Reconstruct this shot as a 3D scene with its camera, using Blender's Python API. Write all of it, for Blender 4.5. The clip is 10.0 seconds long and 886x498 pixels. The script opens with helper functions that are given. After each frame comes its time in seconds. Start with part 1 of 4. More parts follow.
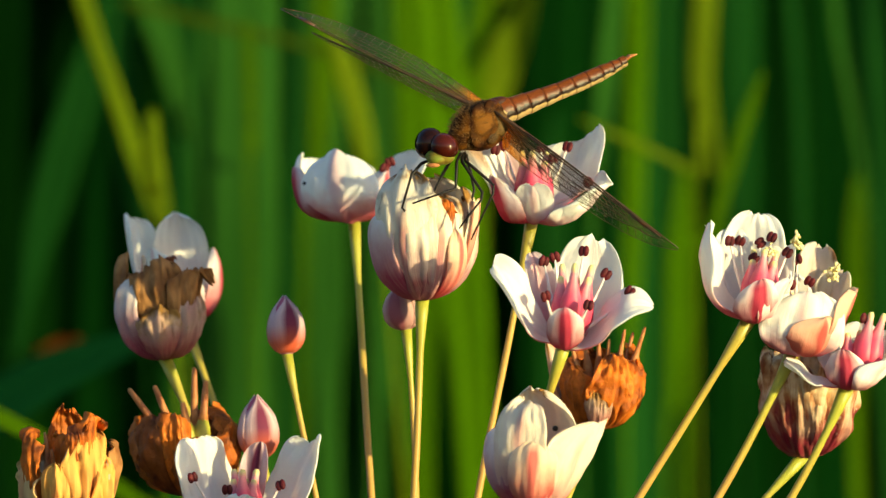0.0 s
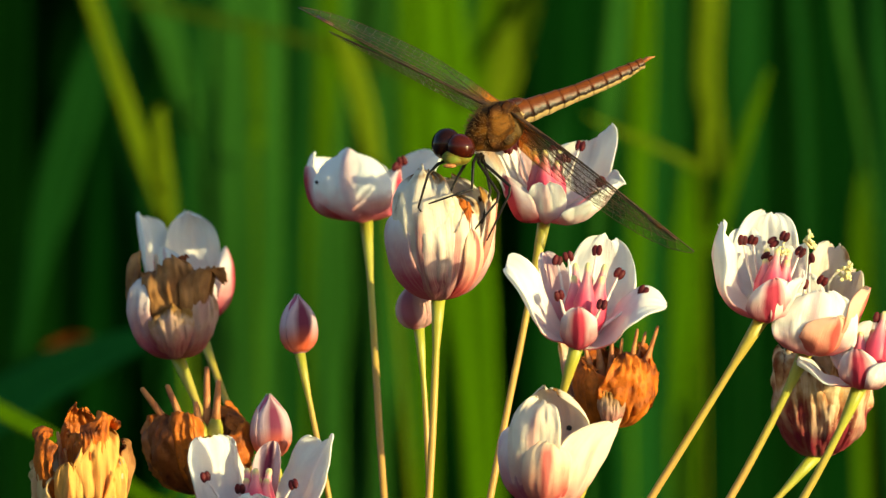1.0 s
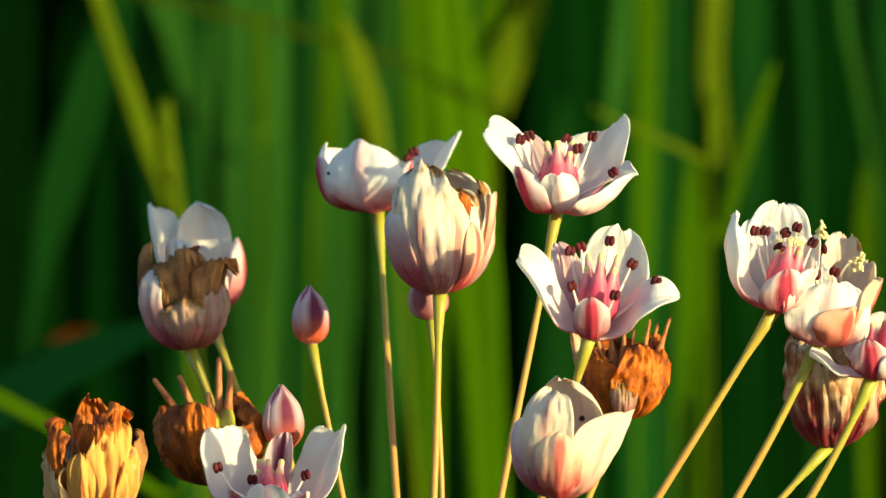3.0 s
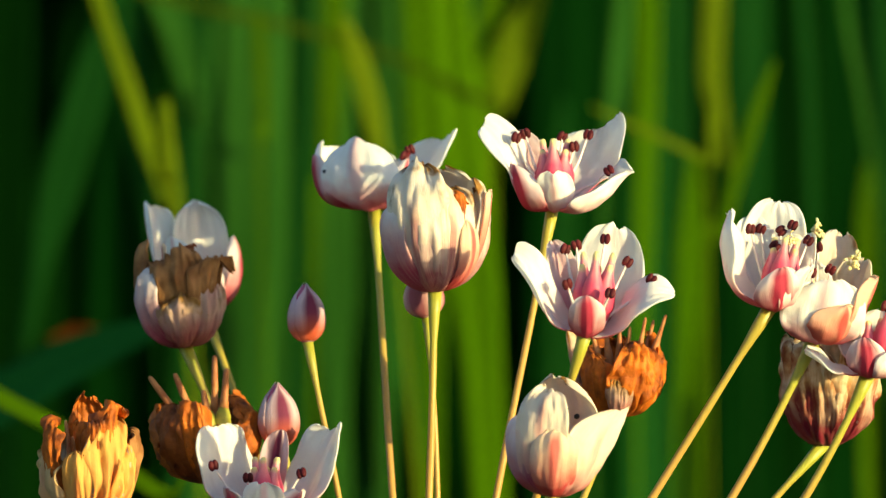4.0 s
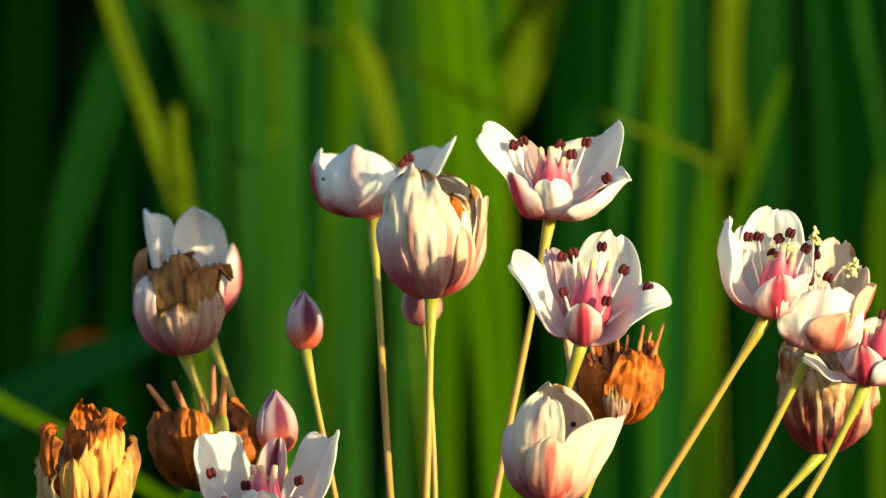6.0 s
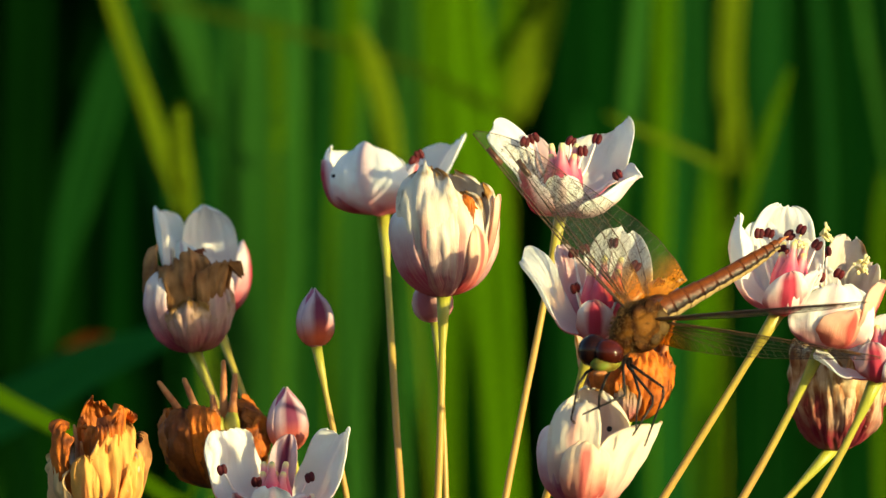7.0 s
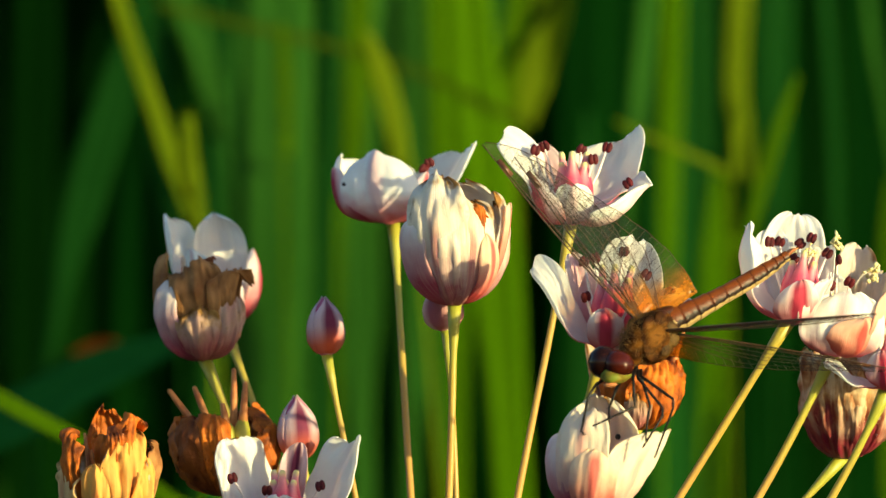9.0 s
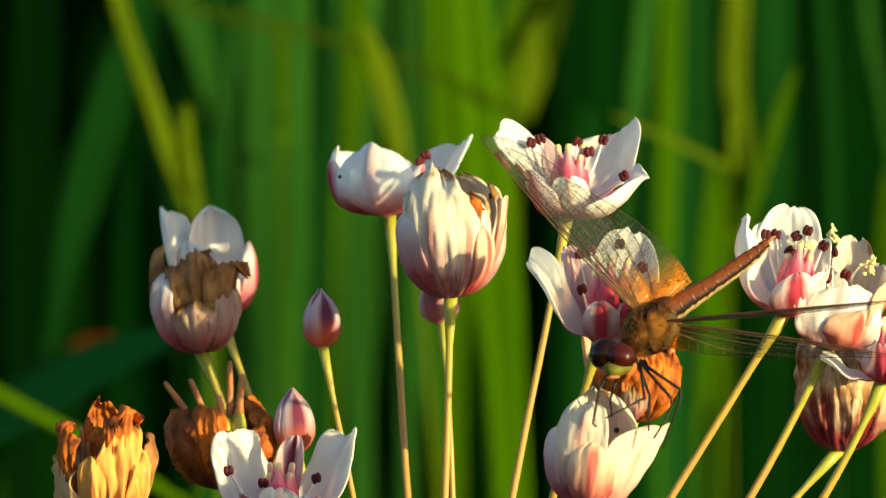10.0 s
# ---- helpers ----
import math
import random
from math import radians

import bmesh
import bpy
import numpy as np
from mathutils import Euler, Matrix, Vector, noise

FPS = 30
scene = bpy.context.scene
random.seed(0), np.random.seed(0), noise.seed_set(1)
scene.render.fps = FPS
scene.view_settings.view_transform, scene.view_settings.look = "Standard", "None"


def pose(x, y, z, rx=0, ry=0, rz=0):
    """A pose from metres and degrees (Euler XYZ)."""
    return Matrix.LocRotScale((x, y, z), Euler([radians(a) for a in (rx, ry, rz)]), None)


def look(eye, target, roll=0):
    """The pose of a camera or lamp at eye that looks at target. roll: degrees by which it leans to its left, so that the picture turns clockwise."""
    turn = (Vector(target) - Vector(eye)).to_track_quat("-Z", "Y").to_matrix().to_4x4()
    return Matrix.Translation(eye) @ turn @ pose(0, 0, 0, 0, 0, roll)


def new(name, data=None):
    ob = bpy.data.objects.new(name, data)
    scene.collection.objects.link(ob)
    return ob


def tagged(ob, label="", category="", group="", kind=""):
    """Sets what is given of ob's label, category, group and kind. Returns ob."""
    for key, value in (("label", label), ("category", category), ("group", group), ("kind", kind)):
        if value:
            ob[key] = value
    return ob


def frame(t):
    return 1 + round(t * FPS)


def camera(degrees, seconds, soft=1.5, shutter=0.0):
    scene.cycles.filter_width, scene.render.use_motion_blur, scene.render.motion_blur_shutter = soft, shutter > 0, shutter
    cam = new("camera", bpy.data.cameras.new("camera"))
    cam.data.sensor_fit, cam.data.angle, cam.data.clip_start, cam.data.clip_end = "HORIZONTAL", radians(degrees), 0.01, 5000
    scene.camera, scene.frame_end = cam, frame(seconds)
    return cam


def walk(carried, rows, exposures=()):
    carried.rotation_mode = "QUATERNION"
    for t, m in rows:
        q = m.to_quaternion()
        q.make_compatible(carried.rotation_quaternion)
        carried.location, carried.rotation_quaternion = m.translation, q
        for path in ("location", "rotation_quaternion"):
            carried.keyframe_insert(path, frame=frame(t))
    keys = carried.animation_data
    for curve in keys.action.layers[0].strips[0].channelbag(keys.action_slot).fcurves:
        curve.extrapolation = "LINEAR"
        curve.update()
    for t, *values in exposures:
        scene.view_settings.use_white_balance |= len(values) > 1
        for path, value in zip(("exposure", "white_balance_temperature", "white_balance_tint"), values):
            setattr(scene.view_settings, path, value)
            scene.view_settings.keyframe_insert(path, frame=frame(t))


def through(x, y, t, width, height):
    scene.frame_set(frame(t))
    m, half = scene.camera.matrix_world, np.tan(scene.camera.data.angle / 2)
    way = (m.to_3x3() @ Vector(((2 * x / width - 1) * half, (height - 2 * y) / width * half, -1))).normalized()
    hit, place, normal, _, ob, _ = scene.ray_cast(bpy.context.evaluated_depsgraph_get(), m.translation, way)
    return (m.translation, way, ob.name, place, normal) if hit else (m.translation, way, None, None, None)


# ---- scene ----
cam = camera(6.9, 10.0, soft=1.35)
cam.data.dof.use_dof = True
cam.data.dof.focus_distance = 0.99
cam.data.dof.aperture_fstop = 42
walk(cam, [
    (0, pose(0.00297, -1.0, -0.00127, 90.1263, 0, -0.0184)),
    (0.5, pose(0.00292, -1.0, -0.00052, 90.0707, 0, 0.0308)),
    (1, pose(0.00065, -1.0, -0.00050, 90.0760, 0, -0.0509)),
    (1.5, pose(-0.00122, -1.0, -0.00162, 90.1115, 0, -0.1204)),
    (2, pose(0.00076, -1.0, -0.00205, 90.0952, 0, -0.0541)),
    (2.5, pose(0.00188, -1.0, -0.00006, 90.0240, 0, 0.0163)),
    (2.7, pose(-0.00016, -1.0, -0.00146, 90.0573, 0, -0.0423)),
    (3.25, pose(-0.00195, -1.0, -0.00097, 90.0382, 0, -0.0940)),
    (3.8, pose(-0.00308, -1.0, 0.00016, 89.9951, 0, -0.1239)),
    (4, pose(-0.00019, -1.0, -0.00141, 90.0404, 0, -0.0367)),
    (4.5, pose(0.00000, -1.0, 0.00000, 90.0000, 0, 0.0000)),
    (5, pose(0.00099, -1.0, -0.00006, 89.9967, 0, 0.0299)),
    (5.5, pose(0.00588, -1.0, -0.00300, 90.1346, 0.6, 0.2477)),
    (5.7, pose(0.00455, -1.0, -0.00106, 90.0803, 0, 0.2120)),
    (6.25, pose(0.00471, -1.0, -0.00130, 90.0964, 0, 0.2257)),
    (6.8, pose(0.00438, -1.0, -0.00146, 90.1101, 0, 0.2291)),
    (7, pose(0.00208, -1.0, -0.00274, 90.1506, 0, 0.1596)),
    (7.5, pose(0.00073, -1.0, -0.00175, 90.1137, 0, 0.1163)),
    (8, pose(0.00049, -1.0, -0.00162, 90.1062, 0, 0.1116)),
    (8.5, pose(0.00231, -1.0, -0.00164, 90.1243, 0, 0.2281)),
    (9, pose(0.00135, -1.0, -0.00179, 90.1618, 0, 0.1992)),
    (9.5, pose(0.00101, -1.0, -0.00114, 90.1312, 0, 0.1934)),
    (10, pose(0.00179, -1.0, -0.00214, 90.1237, 0, 0.1940)),
])

# ---- sky, sun, exposure ----
SUN_SIDE, SUN_UP = 52, 7
world = bpy.data.worlds.new("evening_sky")
scene.world = world
world.use_nodes = True
sky = world.node_tree.nodes.new("ShaderNodeTexSky")
sky.sky_type = 'NISHITA'
sky.sun_disc = False
sky.sun_elevation = radians(SUN_UP)
sky.dust_density = 1.0
sky.ozone_density = 2.0
sky.sun_rotation = radians(180 - SUN_SIDE)
back = world.node_tree.nodes["Background"]
back.inputs["Strength"].default_value = 0.15
world.node_tree.links.new(sky.outputs[0], back.inputs["Color"])
sun_from = Vector((math.sin(radians(SUN_SIDE)) * math.cos(radians(SUN_UP)), -math.cos(radians(SUN_SIDE)) * math.cos(radians(SUN_UP)), math.sin(radians(SUN_UP))))
sun = new("sun", bpy.data.lights.new("sun", 'SUN'))
sun.data.energy = 3.5
sun.data.angle = radians(0.6)
sun.data.color = (1.0, 0.85, 0.42)
sun.matrix_world = look(sun_from * 5, (0, 0, 0))
scene.view_settings.exposure = 1.19

# ---- materials ----


class Nodes:
    """A short way to write a node material."""

    def __init__(self, name):
        self.mat = bpy.data.materials.new(name)
        self.mat.use_nodes = True
        self.tree = self.mat.node_tree
        self.bsdf = self.tree.nodes["Principled BSDF"]
        self.out = self.tree.nodes["Material Output"]

    def add(self, kind, **values):
        n = self.tree.nodes.new(kind)
        for key, value in values.items():
            n.inputs[key.replace("_", " ")].default_value = value
        return n

    def link(self, a, b):
        self.tree.links.new(a, b)

    def uv(self):
        s = self.add("ShaderNodeSeparateXYZ")
        self.link(self.add("ShaderNodeUVMap").outputs[0], s.inputs[0])
        return s.outputs[0], s.outputs[1]

    def noise(self, scale, detail=4.0, stretch=None, vector=None):
        n = self.add("ShaderNodeTexNoise", Scale=scale, Detail=detail)
        if vector is None:
            vector = self.add("ShaderNodeTexCoord").outputs["Object"]
        if stretch:
            m = self.add("ShaderNodeMapping", Scale=stretch)
            self.link(vector, m.inputs[0])
            vector = m.outputs[0]
        self.link(vector, n.inputs["Vector"])
        return n.outputs["Fac"]

    def ramp(self, value, *stops):
        r = self.add("ShaderNodeValToRGB")
        e = r.color_ramp.elements
        while len(e) < len(stops):
            e.new(0.5)
        for slot, (p, c) in zip(e, stops):
            slot.position = p
            slot.color = (*c, 1) if len(c) == 3 else (c[0], c[0], c[0], 1)
        self.link(value, r.inputs[0])
        return r.outputs[0]

    def math(self, op, a, b=0.0):
        n = self.tree.nodes.new("ShaderNodeMath")
        n.operation = op
        for slot, v in zip(n.inputs, (a, b)):
            if isinstance(v, (int, float)):
                slot.default_value = v
            else:
                self.link(v, slot)
        return n.outputs[0]

    def mix(self, fac, a, b, blend='MIX'):
        n = self.tree.nodes.new("ShaderNodeMix")
        n.data_type, n.blend_type = 'RGBA', blend
        for slot, v in zip((n.inputs[0], n.inputs[6], n.inputs[7]), (fac, a, b)):
            if isinstance(v, (int, float)):
                slot.default_value = v
            elif isinstance(v, tuple):
                slot.default_value = (*v, 1)
            else:
                self.link(v, slot)
        return n.outputs[2]

    def bump(self, height, strength, distance):
        b = self.add("ShaderNodeBump", Strength=strength, Distance=distance)
        self.link(height, b.inputs["Height"])
        self.link(b.outputs[0], self.bsdf.inputs["Normal"])
        return b.outputs[0]

    def done(self, color, rough=0.5, through=0.0, through_color=None, gloss=0.4):
        self.bsdf.inputs["Roughness"].default_value = rough
        self.bsdf.inputs["Specular IOR Level"].default_value = gloss
        if isinstance(color, tuple):
            self.bsdf.inputs["Base Color"].default_value = (*color, 1)
        else:
            self.link(color, self.bsdf.inputs["Base Color"])
        if through:
            t = self.add("ShaderNodeBsdfTranslucent")
            c = through_color if through_color is not None else color
            if isinstance(c, tuple):
                t.inputs[0].default_value = (*c, 1)
            else:
                self.link(c, t.inputs[0])
            m = self.add("ShaderNodeMixShader", Fac=through)
            self.link(self.bsdf.outputs[0], m.inputs[1])
            self.link(t.outputs[0], m.inputs[2])
            self.link(m.outputs[0], self.out.inputs[0])
        return self.mat


def petal_material(name, stripe, blush, white, pink, old=0.0, rib_end=1.0, foot_end=0.68, rib=0.13, lit_foot=None):
    """Thin petal: white ground, pink midrib and foot, fine veins; old: how far the rim has withered to tan and brown."""
    n = Nodes(name)
    u, v = n.uv()
    side = n.math('ABSOLUTE', n.math('SUBTRACT', u, 0.5))
    wob = n.noise(420, 3)
    mid = n.math('MULTIPLY', n.ramp(n.math('ADD', side, n.math('MULTIPLY', n.math('SUBTRACT', wob, 0.5), 0.08)), (rib, (1.0,)), (rib * 2.9, (0.0,))), n.ramp(v, (rib_end * 0.75, (1.0,)), (rib_end, (0.65 if rib_end >= 1 else 0.0,))))
    foot = n.ramp(n.math('ADD', v, n.math('MULTIPLY', n.math('SUBTRACT', wob, 0.5), 0.25)), (foot_end * 0.3, (1.0,)), (foot_end, (0.0,)))
    veins = n.noise(1.0, 3, (60, 3, 1), n.tree.nodes["UV Map"].outputs[0])
    tint = n.math('MAXIMUM', n.math('MULTIPLY', mid, stripe), n.math('MULTIPLY', foot, blush))
    base = n.mix(n.ramp(veins, (0.42, (0.0,)), (0.75, (0.06,))), white, tuple(a * 0.5 + b * 0.5 for a, b in zip(white, pink)))
    color = n.mix(tint, base, pink)
    # Colour towards the foot: warm low sunlight painted in.
    if lit_foot:
        color = n.mix(n.ramp(v, (0.15, (0.85,)), (0.48, (0.0,))), color, lit_foot)
    if old:
        blot = n.noise(300, 5)
        rim = n.math('ADD', n.math('MULTIPLY', v, 0.75), n.math('ADD', n.math('MULTIPLY', side, 0.35), n.math('MULTIPLY', n.math('SUBTRACT', blot, 0.5), 1.0)))
        brown = n.ramp(rim, (1.02 - old, (0.0,)), (1.22 - old, (1.0,)))
        streak = n.noise(1.0, 4, (70, 2.2, 1), n.tree.nodes["UV Map"].outputs[0])
        color = n.mix(n.math('MULTIPLY', n.ramp(streak, (0.45, (0.0,)), (0.7, (1.0,))), min(0.3, old * 2.0)), color, tuple(a * b for a, b in zip(white, (0.95, 0.84, 0.62))))
        cream = n.mix(n.math('MULTIPLY', n.math('MULTIPLY', n.ramp(blot, (0.35, (0.0,)), (0.7, (1.0,))), n.ramp(v, (0.2, (0.1,)), (0.6, (1.0,)))), min(0.6, old * 1.6)), color, tuple(a * b for a, b in zip(white, (0.97, 0.86, 0.62))))
        color = n.mix(brown, cream, n.ramp(n.noise(380, 5), (0.35, (0.16, 0.060, 0.014)), (0.65, (0.50, 0.26, 0.065))))
    n.bump(n.math('ADD', n.math('MULTIPLY', veins, 0.6), n.math('ADD', n.noise(700, 4), n.noise(230, 3))), 0.45, 0.0003)
    return n.done(color, 0.6, 0.36, None, 0.15)


def husk_material():
    """Withered petal: brown and tan streaks along it, wine-red at the foot."""
    n = Nodes("husk_outside")
    u, v = n.uv()
    streak = n.noise(1.0, 4, (6, 1.8, 1), n.tree.nodes["UV Map"].outputs[0])
    blot = n.noise(260, 5)
    f = n.math('ADD', n.math('MULTIPLY', streak, 0.6), n.math('MULTIPLY', blot, 0.4))
    color = n.ramp(f, (0.36, (0.07, 0.020, 0.007)), (0.43, (0.30, 0.10, 0.028)), (0.48, (0.60, 0.34, 0.14)), (0.55, (0.86, 0.70, 0.44)))
    foot = n.ramp(n.math('ADD', v, n.math('MULTIPLY', n.math('SUBTRACT', blot, 0.5), 0.4)), (0.22, (1.0,)), (0.55, (0.0,)))
    color = n.mix(n.math('MULTIPLY', foot, 0.85), color, (0.26, 0.014, 0.05))
    n.bump(n.math('ADD', streak, blot), 0.6, 0.0005)
    return n.done(color, 0.55, 0.3, None, 0.2)


WHITE, PINK, ROSE = (0.87, 0.88, 0.84), (0.70, 0.075, 0.17), (0.46, 0.010, 0.055)
PETAL_IN = petal_material("petal_inside", 0.02, 0.08, WHITE, PINK)
PETAL_OUT = petal_material("petal_outside", 0.32, 0.85, WHITE, (0.66, 0.05, 0.13), 0.0, 1.0, 0.46, 0.05)
SEPAL_IN = petal_material("sepal_inside", 0.25, 0.45, (0.82, 0.68, 0.66), PINK)
SEPAL_OUT = petal_material("sepal_outside", 0.95, 0.95, (0.83, 0.77, 0.76), ROSE)
OLD_IN = petal_material("old_petal_inside", 0.15, 0.3, (0.82, 0.78, 0.70), PINK, 0.22)
OLD_OUT = petal_material("old_petal_outside", 0.80, 0.88, (0.89, 0.84, 0.73), (0.38, 0.018, 0.085), 0.37, 0.58, 0.46, 0.045)
APRICOT = petal_material("apricot_sepal_outside", 0.85, 0.85, (0.90, 0.60, 0.42), (0.56, 0.035, 0.04), 0.0, 1.0, 0.72, 0.055)
# Orange foot of the buds: low sun put into the sepal colour.
BUD_SEPAL = petal_material("bud_sepal", 0.95, 0.30, (0.76, 0.58, 0.62), (0.20, 0.014, 0.07), rib=0.10, lit_foot=(0.72, 0.14, 0.05))
FLAME_OUT = petal_material("flame_sepal_outside", 0.78, 0.90, (0.94, 0.74, 0.52), (0.60, 0.018, 0.045), 0.0, 0.90, 0.58, 0.06)
PEACH = petal_material("peach_bud_sepal", 0.8, 0.4, (0.78, 0.56, 0.50), (0.34, 0.03, 0.08))
GOLD_OUT = petal_material("gold_petal_outside", 0.5, 0.55, (0.90, 0.50, 0.13), (0.70, 0.10, 0.05), 0.30, 0.6, 0.42, 0.05)
PALE_OUT = petal_material("pale_sepal_outside", 0.35, 0.95, (0.85, 0.79, 0.77), (0.40, 0.020, 0.085), 0.10, 0.8, 0.66, 0.05)
CREAM_OUT = petal_material("cream_petal_outside", 0.3, 0.45, (0.86, 0.61, 0.31), (0.60, 0.10, 0.08), 0.48, 0.7, 0.35, 0.05)
IVORY_OUT = petal_material("ivory_petal_outside", 0.45, 0.85, (0.90, 0.81, 0.66), (0.58, 0.035, 0.09), 0.10, 0.8, 0.45, 0.045)
HUSK_OUT = husk_material()
WILT_IN = petal_material("wilted_petal_inside", 0.1, 0.3, (0.72, 0.63, 0.50), PINK, 0.45)
WILT_OUT = petal_material("wilted_petal_outside", 0.5, 0.8, (0.80, 0.71, 0.60), ROSE, 0.56)


def dry_material(name, dark):
    n = Nodes(name)
    a, b = n.noise(310, 5), n.noise(1600, 4)
    color = n.mix(n.ramp(b, (0.4, (0.0,)), (0.8, (0.5,))), n.ramp(a, (0.32, (0.09 * dark, 0.020 * dark, 0.003)), (0.43, (0.50 * dark, 0.12 * dark, 0.007)), (0.60, (0.82 * dark, 0.23 * dark, 0.016))), (0.30, 0.07, 0.008))
    n.bump(n.math('ADD', a, n.math('MULTIPLY', b, 0.4)), 0.8, 0.0007)
    return n.done(color, 0.6, 0.32, n.mix(0.5, color, (0.75 * dark, 0.30 * dark, 0.03)))


def stem_material():
    n = Nodes("stalk_skin")
    long = n.noise(40, 4)
    fine = n.noise(1500, 3, (1, 1, 0.08))
    u, v = n.uv()
    age = n.math('ADD', v, n.math('MULTIPLY', n.math('SUBTRACT', long, 0.5), 0.5))
    color = n.ramp(age, (0.45, (0.47, 0.24, 0.058)), (0.76, (0.45, 0.26, 0.05)), (0.90, (0.38, 0.31, 0.035)), (1.0, (0.34, 0.36, 0.03)))
    color = n.mix(n.math('MULTIPLY', fine, 0.35), color, (0.25, 0.20, 0.06))
    n.bump(fine, 0.3, 0.0002)
    return n.done(color, 0.42)


def plain(name, low, high, scale, rough=0.5, through=0.0, gloss=0.4, bump=0.0):
    n = Nodes(name)
    f = n.noise(scale, 4)
    if bump:
        n.bump(n.noise(scale * 2.5, 3), bump, 0.0003)
    return n.done(n.ramp(f, (0.3, low), (0.7, high)), rough, through, None, gloss)


def carpel_material():
    n = Nodes("carpel_skin")
    u, v = n.uv()
    grain = n.noise(500, 3)
    h = n.math('ADD', v, n.math('MULTIPLY', n.math('SUBTRACT', grain, 0.5), 0.2))
    return n.done(n.ramp(h, (0.0, (0.46, 0.012, 0.05)), (0.45, (0.64, 0.07, 0.14)), (0.75, (0.76, 0.28, 0.31)), (0.90, (0.78, 0.68, 0.28))), 0.45, 0.1)


def bud_material():
    n = Nodes("bud_skin")
    u, v = n.uv()
    w = n.math('ABSOLUTE', n.math('SUBTRACT', n.math('FRACT', n.math('MULTIPLY', u, 3.0)), 0.5))
    line = n.ramp(n.math('ADD', w, n.math('MULTIPLY', n.math('SUBTRACT', n.noise(300, 3), 0.5), 0.12)), (0.05, (0.50, 0.10, 0.20)), (0.30, (0.62, 0.26, 0.34)), (0.48, (0.72, 0.52, 0.54)))
    color = n.mix(n.ramp(v, (0.6, (0.0,)), (1.0, (0.85,))), line, (0.36, 0.06, 0.14))
    n.bump(n.noise(900, 3), 0.25, 0.0002)
    return n.done(color, 0.5, 0.12)


DRY = dry_material("dried_petal", 1.0)
# DRY at half tone: shade on the seed head put into the colour.
DRY_SHADED = dry_material("dried_petal_painted_shade", 0.5)
TAN = plain("tan_withered_petal", (0.20, 0.07, 0.018), (0.58, 0.29, 0.10), 260, 0.6, 0.3, 0.2, 0.7)
STEM = stem_material()
CARPEL = carpel_material()
BUD = bud_material()
FILAMENT = plain("filament_skin", (0.78, 0.66, 0.64), (0.86, 0.80, 0.76), 600, 0.5, 0.15)
ANTHER = plain("anther_skin", (0.035, 0.003, 0.005), (0.10, 0.008, 0.012), 900, 0.6, 0.0, 0.2, 0.4)
POLLEN = plain("pollen_skin", (0.75, 0.62, 0.20), (0.80, 0.74, 0.45), 1500, 0.8, 0.1, 0.2, 0.6)
GREENPOD = plain("green_pod", (0.24, 0.24, 0.02), (0.38, 0.35, 0.04), 500, 0.45, 0.1)
LEG_DARK = plain("dark_speck", (0.006, 0.005, 0.005), (0.02, 0.015, 0.015), 900, 0.5)
SPIKE = plain("dry_beak", (0.34, 0.10, 0.03), (0.55, 0.24, 0.08), 700, 0.5, 0.1, 0.3, 0.5)

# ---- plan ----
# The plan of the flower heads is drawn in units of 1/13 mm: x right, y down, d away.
U = 1 / 13000


def at(x, y, d=0):
    k = 1 + d * U
    return Vector(((x - 784) * U * k, d * U, (441 - y) * U * k))


HUB = at(748, 1588, 40)


def part(name, bm, material, parent, label="", smooth=True):
    me = bpy.data.meshes.new(name)
    bm.to_mesh(me)
    bm.free()
    for m in material if isinstance(material, (list, tuple)) else (material,):
        me.materials.append(m)
    if smooth:
        me.polygons.foreach_set("use_smooth", [True] * len(me.polygons))
    ob = new(name, me)
    ob.parent = parent
    if label:
        ob["label"] = label
    return ob


def sheet_bm(grid, thick, normals):
    """A closed thin sheet over a grid of points; the inner face takes material 0, the outer and the rim material 1."""
    bm = bmesh.new()
    uv = bm.loops.layers.uv.new("UVMap")
    ni, nj = len(grid), len(grid[0])
    top = [[bm.verts.new(grid[i][j] + normals[i][j] * thick * 0.5) for j in range(nj)] for i in range(ni)]
    low = [[bm.verts.new(grid[i][j] - normals[i][j] * thick * 0.5) for j in range(nj)] for i in range(ni)]

    def face(corners, slot):
        f = bm.faces.new([c[0] for c in corners])
        f.material_index = slot
        for loop, c in zip(f.loops, corners):
            loop[uv].uv = (c[2] / (nj - 1), c[1] / (ni - 1))
    for i in range(ni - 1):
        for j in range(nj - 1):
            q = [(i, j), (i, j + 1), (i + 1, j + 1), (i + 1, j)]
            face([(top[a][b], a, b) for a, b in q], 0)
            face([(low[a][b], a, b) for a, b in reversed(q)], 1)
    ring = [(0, j) for j in range(nj)] + [(i, nj - 1) for i in range(1, ni)] + [(ni - 1, j) for j in range(nj - 2, -1, -1)] + [(i, 0) for i in range(ni - 2, 0, -1)]
    for (a, b), (c, d) in zip(ring, ring[1:] + ring[:1]):
        face([(low[a][b], a, b), (low[c][d], c, d), (top[c][d], c, d), (top[a][b], a, b)], 1)
    bmesh.ops.recalc_face_normals(bm, faces=bm.faces[:])
    return bm


def bezier(p, t):
    s = 1 - t
    return p[0] * s ** 3 + p[1] * 3 * s * s * t + p[2] * 3 * s * t * t + p[3] * t ** 3


